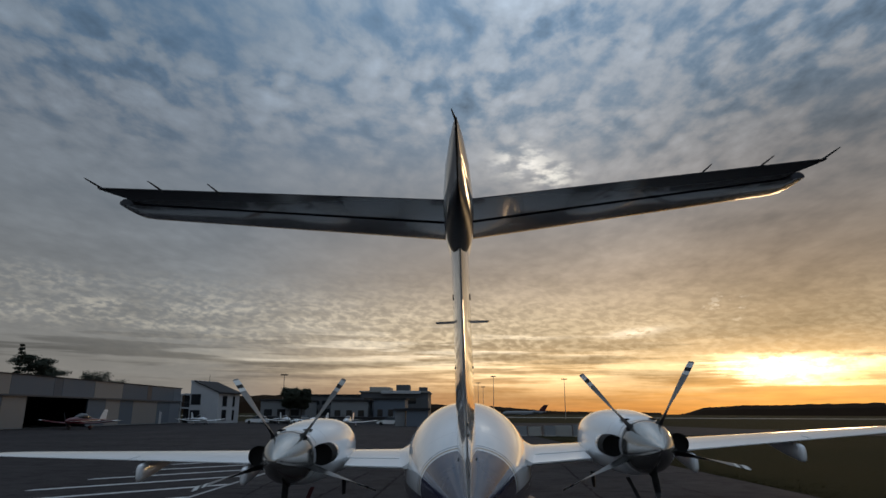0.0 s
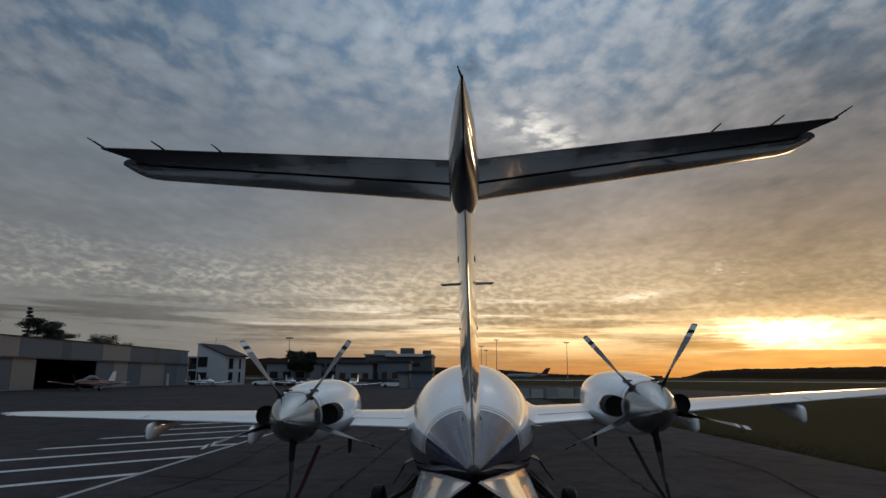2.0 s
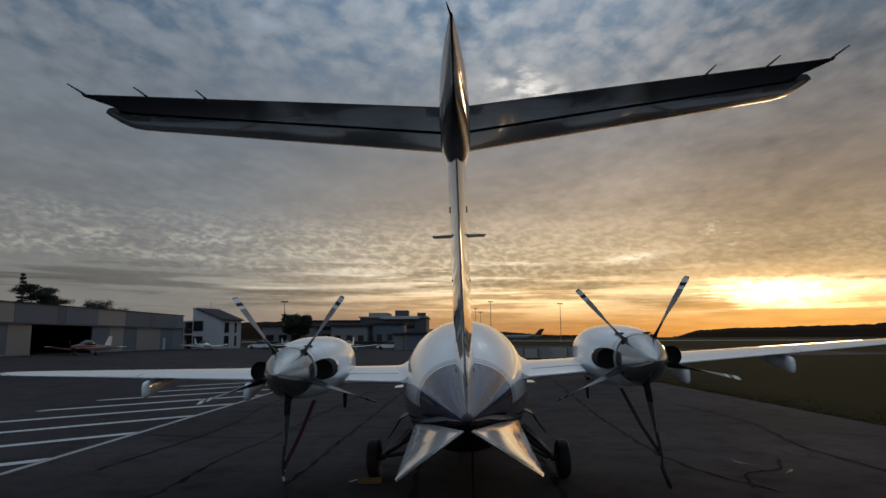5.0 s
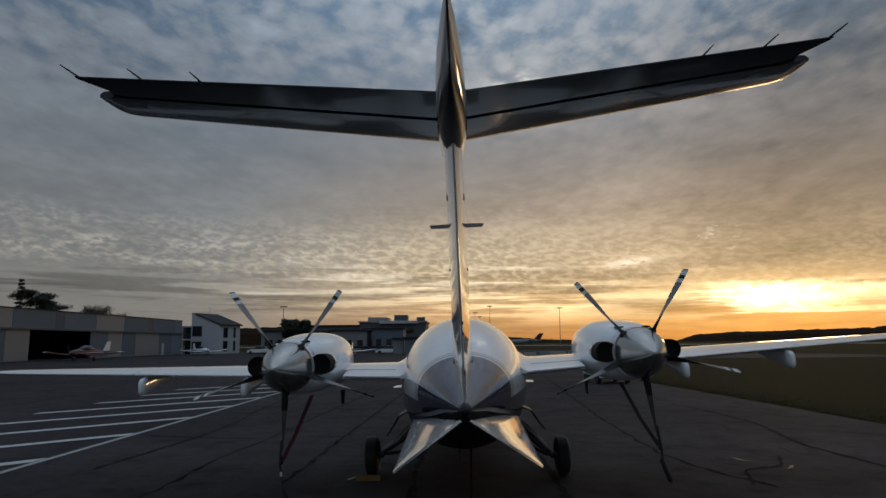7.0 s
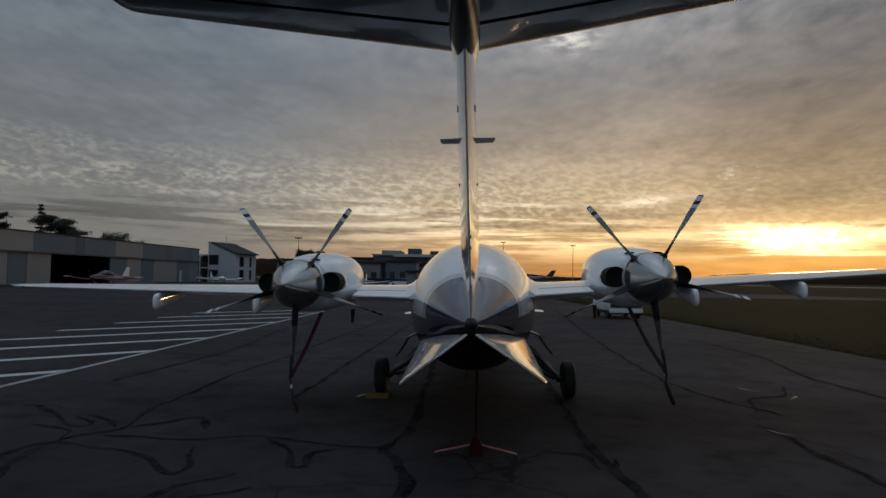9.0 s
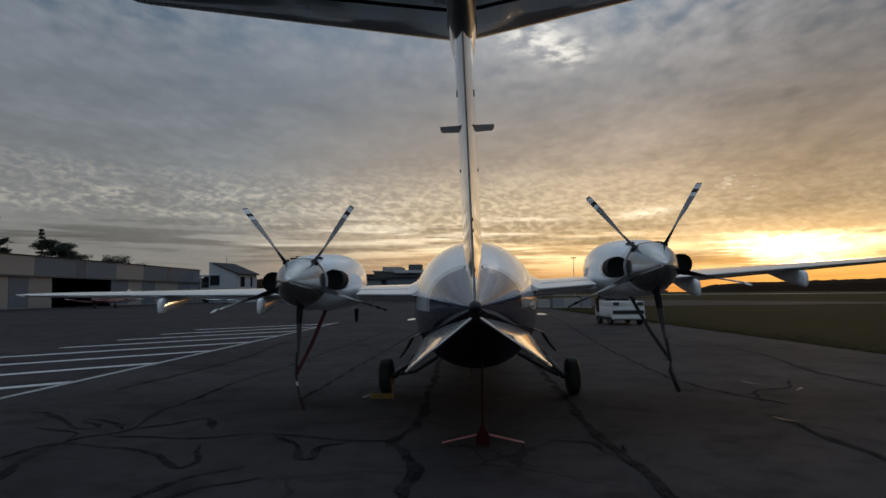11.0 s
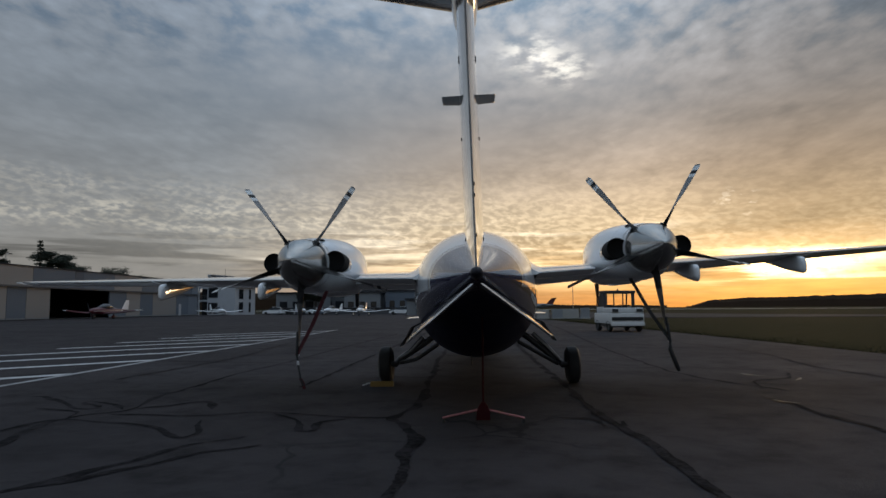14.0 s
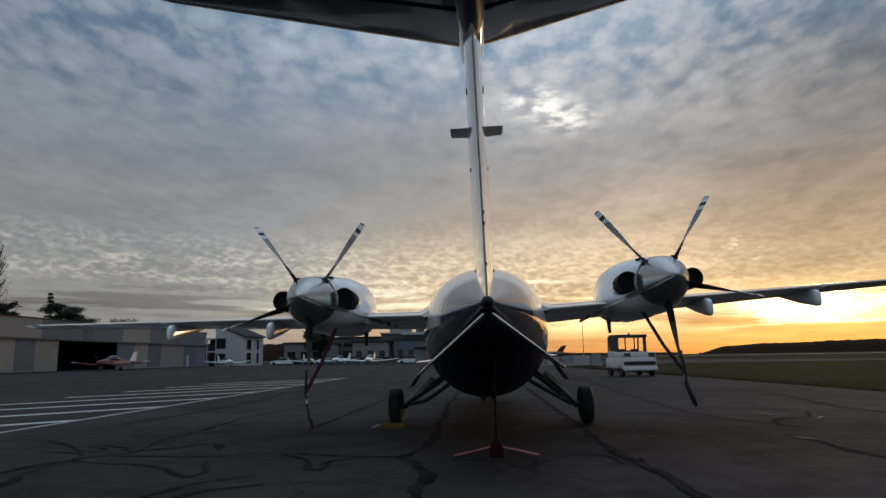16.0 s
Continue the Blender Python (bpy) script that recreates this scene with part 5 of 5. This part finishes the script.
term = flat_block("terminal", "dark flat-roofed terminal building with pale roof edges and window bands", -23.5, -7.2, 152, 170, 6.9, DARKSHED, ((4.3, 1.3, 2.6, 0.85), (0.8, 2.0, 3.2, 0.8)))
part("roof_room", block((-21.8, 155, 7.25), (-17.0, 165, 8.3), 0.05), CONCRETE, term, "pale plant room on the roof", soft=False)
part("plant_unit", block((-15.3, 156, 7.25), (-12.0, 161, 8.9), 0.1), DARKSHED, term, "dark plant unit on the roof", soft=False)
part("pale_edge", block((-18.5, 151.2, 6.6), (-9, 151.65, 7.3), 0.05), RENDERED, term, "pale fascia", soft=False)
part("railing", block((-9.5, 153, 7.25), (-7.4, 153.1, 8.2), 0.02), DARKSHED, term, "dark roof railing", soft=False)
flat_block("terminal_wing", "low dark terminal wing with a long window band", -37, -23.8, 154, 168, 6.1, DARKSHED, ((1.4, 1.6, 3.0, 0.7), (4.0, 0.9, 3.0, 0.8)))
flat_block("container", "blue-grey steel container beside the apron", -8.6, -5.0, 103, 106, 2.6, BLUEGREY, category="container")
flat_block("container", "grey steel container beside the apron", -10.6, -8.9, 104, 107, 2.5, SHED, category="container")
flat_block("shed", "grey clad shed behind the parked aircraft", -26, -18.5, 128, 136, 4.4, SHED, ((1.4, 1.2, 2.4, 0.5),))
flat_block("shed", "blue-grey shed behind the parked aircraft", -17.5, -11, 130, 138, 4.8, BLUEGREY, ((1.4, 1.4, 2.2, 0.5),))
flat_block("shed", "dark grey workshop behind the parked aircraft", -44, -34, 140, 152, 4.6, SHED, ((1.4, 1.4, 3.0, 0.6),))
flat_block("boundary_wall", "low dark wall along the apron edge", -40, -3, 124, 124.5, 1.0, DARKSHED, category="wall")


def parked_car(x, y, turn, mat, label):
    c = thing("car", label, "car", pose(x, y, 0, 0, 0, turn), "parked cars")
    part("body", loft(bmesh.new(), [[Vector((sx * w, yy, z)) for sx, z in ((-1, 0.28), (1, 0.28), (1, t), (-1, t))] for yy, w, t in ((-2.1, 0.78, 0.75), (-1.9, 0.86, 0.9), (0.9, 0.86, 0.92), (1.9, 0.8, 0.72), (2.1, 0.72, 0.55))]), mat, c)
    part("cabin", loft(bmesh.new(), [[Vector((sx * w, yy, z)) for sx, z in ((-1, 0.88), (1, 0.88), (0.86, t), (-0.86, t))] for yy, w, t in ((-1.85, 0.76, 0.95), (-1.3, 0.78, 1.42), (0.1, 0.78, 1.46), (0.95, 0.74, 0.95))]), GLASS_D, c, "dark glazed cabin")
    part("roof", loft(bmesh.new(), [[Vector((sx * w, yy, z)) for sx, z in ((-1, t), (1, t), (1, t + 0.03), (-1, t + 0.03))] for yy, w, t in ((-1.3, 0.66, 1.43), (0.1, 0.66, 1.47))]), mat, c)
    for sx in (-1, 1):
        for yy in (-1.3, 1.3):
            wheel_parts(c, 0.31, 0.2, (sx * 0.78, yy, 0.31))
    return c


for x, y, turn, mat, label in ((-38.5, 120, 85, WHITE, "white hatchback parked by the sheds"), (-34.5, 121, 80, DARK, "dark hatchback parked by the sheds"), (-30.2, 121, 95, WHITE, "white estate car parked by the sheds"), (-28.8, 117, 20, BLUEGREY, "blue-grey car parked by the sheds"), (-12.2, 110, 88, WHITE, "white car parked beside the containers")):
    parked_car(x, y, turn, mat, label)


def barrier(x, y, turn, size, mat):
    b = thing("concrete_block", "weathered grey concrete block at the apron edge", "barrier", pose(x, y, 0, 0, 0, turn), "apron edge blocks")
    l, w, hh = size
    bm = bmesh.new()
    loft(bm, [[Vector((u, -w / 2, 0)), Vector((u, w / 2, 0)), Vector((u, w * 0.36, hh)), Vector((u, -w * 0.36, hh))] for u in (-l / 2, -l / 2 + 0.04, l / 2 - 0.04, l / 2)])
    part("block", bm, mat, b, soft=False)
    part("base", block((-l / 2 - 0.06, -w / 2 - 0.06, 0), (l / 2 + 0.06, w / 2 + 0.06, 0.12), 0.02), CONCRETE, b, "wider foot", soft=False)


for k, (x, y, l, hh) in enumerate(((5.9, 59, 1.5, 0.95), (7.5, 59.4, 1.2, 0.9), (8.9, 58.8, 1.0, 1.0), (10.3, 59.2, 1.6, 1.0), (11.6, 58.2, 0.8, 1.1))):
    barrier(x, y, 4 * (k % 3) - 3, (l, 0.8, hh), CONCRETE if k % 2 else SHED)


def jet_airliner(place):
    a = thing("jet_airliner", "grey regional jet with a dark red high tail, parked far off", "airplane", place)
    st = [(14, 0.1, 2.2, 2.1), (13, 0.9, 2.9, 1.3), (11, 1.35, 3.55, 0.95), (-6, 1.35, 3.55, 0.95), (-10, 1.0, 3.5, 1.7), (-14, 0.2, 3.3, 2.8)]
    part("fuselage", loft(bmesh.new(), [oval(0, (t + b) / 2, w, (t - b) / 2, y, 22) for y, w, t, b in st]), SHED, a)
    part("fin", panel_between(bmesh.new(), [(3.2, -8.5, 0, 4.6, 0.09), (7.3, -12.4, 0, 3.0, 0.09)], True), MAROON, a, "dark red fin")
    for s in (-1, 1):
        part("tailplane", panel_between(bmesh.new(), [(s * 0.1, -12.6, 7.3, 2.6, 0.08), (s * 4.0, -14.0, 7.35, 1.4, 0.08)]), MAROON, a)
        part("wing", panel_between(bmesh.new(), [(s * 1.0, 2.5, 1.2, 4.6, 0.12), (s * 10.5, -1.8, 1.8, 1.4, 0.1)]), PALEGREY, a)
        part("engine", loft(bmesh.new(), [oval(s * 2.1, 3.1, r, r, y, 18) for y, r in ((-5.2, 0.5), (-5.5, 0.68), (-7.5, 0.68), (-9, 0.4))]), PALEGREY, a)
        part("main_gear", tube(bmesh.new(), [(s * 1.8, -1.5, 1.2), (s * 1.8, -1.5, 0.0)], 0.2, 8), DARK, a)
    part("nose_gear", tube(bmesh.new(), [(0, 10, 1.1), (0, 10, 0)], 0.16, 8), DARK, a)
    return a


jet_airliner(pose(42, 415, 0, 0, 0, 92))


def lamp_mast(x, y, height, heads):
    m = thing("floodlight_mast", "tall thin steel floodlight mast beside the apron", "lamp post", pose(x, y, 0), "floodlight masts")
    part("mast", tube(bmesh.new(), [(0, 0, 0), (0, 0, height)], [0.16, 0.09], 10), STEEL, m)
    part("crossbar", block((-heads, -0.15, height - 0.1), (heads, 0.15, height + 0.25), 0.03), DARK, m, "crossbar of unlit floodlights", soft=False)
    return m


for x, y, hgt, w in ((42.7, 258, 15.5, 1.2), (13.9, 250, 16.0, 1.0), (10.5, 330, 17, 1.0), (13.0, 330, 15, 1.0), (-52.3, 190, 13.0, 1.1)):
    lamp_mast(x, y, hgt, w)


# ---- rough grass along the pavement edge ----
def grass_fringe():
    """Blades and tufts from the pavement edge outward, thinning with distance."""
    rnd = random.Random(11)
    edge = [(-20, 10.6), (6, 9.9), (16, 9.5), (28, 8.9), (45, 8.0), (60, 7.3)]
    verts, faces = [], []
    for _ in range(16000):
        y = rnd.uniform(-6, 52)
        for (y0, x0), (y1, x1) in zip(edge, edge[1:]):
            if y0 <= y <= y1:
                x = x0 + (x1 - x0) * (y - y0) / (y1 - y0)
        x += rnd.expovariate(1.3) - 0.12 + 0.22 * noise.noise((0, y * 0.9, 1.0))
        h = rnd.uniform(0.012, 0.032) * (1.4 if noise.noise((x * 0.8, y * 0.8, 4.0)) > 0.2 else 0.8)
        a, w = rnd.uniform(0, math.pi), rnd.uniform(0.008, 0.02)
        lean = Vector((rnd.gauss(0, 0.05), rnd.gauss(0, 0.05), h))
        b = Vector((x, y, -0.03))
        s = Vector((math.cos(a) * w, math.sin(a) * w, 0))
        n = len(verts)
        verts += [b - s, b + s, b + s * 0.4 + lean * 0.6, b + lean, b - s * 0.4 + lean * 0.6]
        faces.append((n, n + 1, n + 2, n + 3, n + 4))
    me = bpy.data.meshes.new("grass_blades")
    me.from_pydata([tuple(v) for v in verts], [], faces)
    me.materials.append(GRASS)
    return tagged(new("grass_blades", me), "uneven rough grass blades along the asphalt edge", "grass", kind="stuff")


grass_fringe()


# ---- trees and hills ----
def leaves(rnd, clumps, size):
    """Small pointed leaves scattered round clump centres: (centre, spread across, spread up, count)."""
    verts, faces = [], []
    for p, wide, tall, count in clumps:
        for _ in range(count):
            c = p + Vector((rnd.gauss(0, wide), rnd.gauss(0, wide), rnd.gauss(0, tall)))
            u = Vector((rnd.gauss(0, 1), rnd.gauss(0, 1), rnd.gauss(0, 0.7))).normalized() * size * rnd.uniform(0.5, 1.3)
            v = u.orthogonal().normalized() * size * rnd.uniform(0.3, 0.7)
            n = len(verts)
            verts += [c - u, c + v, c + u, c - v]
            faces.append((n, n + 1, n + 2, n + 3))
    me = bpy.data.meshes.new("crown")
    me.from_pydata([tuple(v) for v in verts], [], faces)
    me.materials.append(FOLIAGE)
    return me


def tree(place, height, spread, label, habit, seed=1, full=1.0):
    """habit: spire (short level tiers), cedar (broad level plates), round (rising limbs), bare (fine upright twigs)."""
    rnd = random.Random(seed)
    t = thing("tree", label, "tree", place, "trees beyond the hangars")
    limbs, clumps = bmesh.new(), []
    tube(limbs, [(0, 0, 0), (0.1, 0, height * 0.45), (0, 0.05, height * (0.98 if habit in ("spire", "bare") else 0.86))], [height * 0.024, height * 0.016, 0.04], 8)
    count = {"spire": 54, "cedar": 40, "round": 40, "bare": 46}[habit]
    for k in range(count):
        f = (k + rnd.uniform(0, 0.8)) / count
        a = rnd.uniform(0, 2 * math.pi)
        out = Vector((math.cos(a), math.sin(a), 0))
        if habit == "spire":
            z = height * (0.35 + 0.64 * (round(f * 13) / 13))
            reach, rise = spread * (1.04 - z / height) ** 0.75 * rnd.uniform(0.5, 1.15), -0.02
        elif habit == "cedar":
            z = height * (0.42 + 0.54 * (round(f * 10) / 10))
            reach, rise = spread * math.sqrt(max(0.08, 1 - ((z / height - 0.60) / 0.46) ** 2)) * rnd.uniform(0.55, 1.1), 0.02
        elif habit == "round":
            z = height * rnd.uniform(0.4, 0.86)
            reach, rise = spread * math.sqrt(max(0.05, 1 - ((z / height - 0.66) / 0.36) ** 2)) * rnd.uniform(0.6, 1.08), 0.10
        else:
            z = height * (0.15 + 0.80 * f)
            reach, rise = spread * (1.05 - z / height) ** 0.5 * rnd.uniform(0.4, 1.0), 0.16
        start = Vector((0, 0, z))
        end = start + out * reach + Vector((0, 0, rise * height * rnd.uniform(0.4, 1.2)))
        tube(limbs, [start, start.lerp(end, 0.6) + Vector((0, 0, 0.1)), end], [height * 0.006, height * 0.004, 0.012], 5)
        if habit == "bare":
            for _ in range(9):
                p = start.lerp(end, rnd.uniform(0.2, 1.0))
                tube(limbs, [p, p + Vector((rnd.gauss(0, 0.25), rnd.gauss(0, 0.25), rnd.uniform(0.6, 1.6)))], [0.02, 0.008], 4)
            clumps.append((end, 0.35, 0.6, int(14 * full)))
        elif habit == "spire":
            clumps += [(start.lerp(end, u), 0.16, 0.07, int(26 * full)) for u in (0.25, 0.5, 0.75, 1.0)]
        elif habit == "cedar":
            clumps += [(start.lerp(end, u) + Vector((0, 0, 0.12)), 0.48, 0.24, int(80 * full)) for u in (0.35, 0.6, 0.8, 1.0)]
        else:
            clumps += [(start.lerp(end, u), spread * 0.13, spread * 0.12, int(80 * full)) for u in (0.45, 0.7, 0.9, 1.0)]
    part("trunk", limbs, BARK, t, "dark trunk and limbs")
    crown = tagged(new("crown", leaves(rnd, clumps, 0.15)), "dark leafy crown", kind="stuff")
    crown.parent = t
    return t


tree(pose(-77, 105.9, 0), 13.7, 1.5, "dark slim conifer with a ragged spire behind the hangar", "spire", 3)
tree(pose(-77, 110.6, 0), 11.7, 4.6, "dark spreading cedar with level branches behind the hangar", "cedar", 4, 2.0)
tree(pose(-75, 127.5, 0), 10.2, 3.5, "half-bare round tree behind the hangar", "round", 5, 0.42)
tree(pose(-75, 134.8, 0), 9.2, 2.4, "small half-bare tree behind the hangar", "round", 15, 0.4)
tree(pose(-36.6, 137, 0), 7.5, 1.9, "dark dense clipped tree before the terminal", "round", 6, 2.2)
tree(pose(-34.4, 138, 0), 7.3, 1.8, "dark dense clipped tree before the terminal", "round", 7, 2.2)
tree(pose(-84, 101.2, 0), 20.3, 2.6, "tall bare poplar with fine upright twigs behind the hangar", "bare", 8, 0.6)
tree(pose(-80, 99.0, 0), 12.0, 1.6, "small dark tree behind the hangar roof", "round", 9)


def street_lamp(x, y, height):
    m = thing("street_lamp", "thin grey street lamp behind the hangar roof", "street lamp", pose(x, y, 0))
    part("pole", tube(bmesh.new(), [(0, 0, 0), (0, 0, height - 0.3), (0, 0.3, height), (0, 0.8, height)], [0.09, 0.06, 0.05, 0.04], 8), STEEL, m)
    part("head", block((-0.14, 0.6, height - 0.08), (0.14, 1.4, height + 0.08), 0.03), DARK, m, "unlit lamp head")
    return m


street_lamp(-80, 101.4, 11.0)


def ridge(points, depth, seed):
    """A long wooded hill: crest heights along a line, with a ragged top, solid to the ground behind."""
    bm = bmesh.new()
    rows = []
    for (x0, y0, h0), (x1, y1, h1) in zip(points, points[1:]):
        k = 90
        for i in range(k):
            u = i / k
            x, y, h = x0 + (x1 - x0) * u, y0 + (y1 - y0) * u, h0 + (h1 - h0) * (3 * u * u - 2 * u**3)
            jag = 1 + 0.10 * noise.noise((x * 0.011, seed, 0)) + 0.07 * noise.noise((x * 0.06, seed, 2))
            rows.append((x, y, max(0.5, h * jag + 1.2 * noise.noise((x * 0.15, seed, 5)))))
    last = None
    for x, y, h in rows:
        d = Vector((x, y, 0)).normalized() * depth
        row = [bm.verts.new((x, y, -0.1)), bm.verts.new((x + d.x * 0.1, y + d.y * 0.1, h * 0.6)), bm.verts.new((x + d.x * 0.35, y + d.y * 0.35, h)), bm.verts.new((x + d.x, y + d.y, -0.1))]
        if last:
            for a in range(3):
                bm.faces.new((last[a], last[a + 1], row[a + 1], row[a]))
        last = row
    return bm


tagged(part("backdrop_hill", ridge([(560, 1680, 3), (630, 1670, 21), (740, 1640, 27), (930, 1560, 31), (1150, 1420, 52), (1500, 1250, 60), (1900, 1000, 55), (2400, 400, 40)], 500, 2.0), WOODS, soft=False), "dark wooded hill along the horizon", "hill", kind="structure")
tagged(part("backdrop_treeline", ridge([(-1900, 900, 32), (-1000, 1150, 40), (-400, 1200, 35), (0, 1300, 19), (250, 1500, 7), (520, 1700, 6)], 300, 7.0), WOODS, soft=False), "dark low treeline far behind the airfield", "treeline", kind="structure")
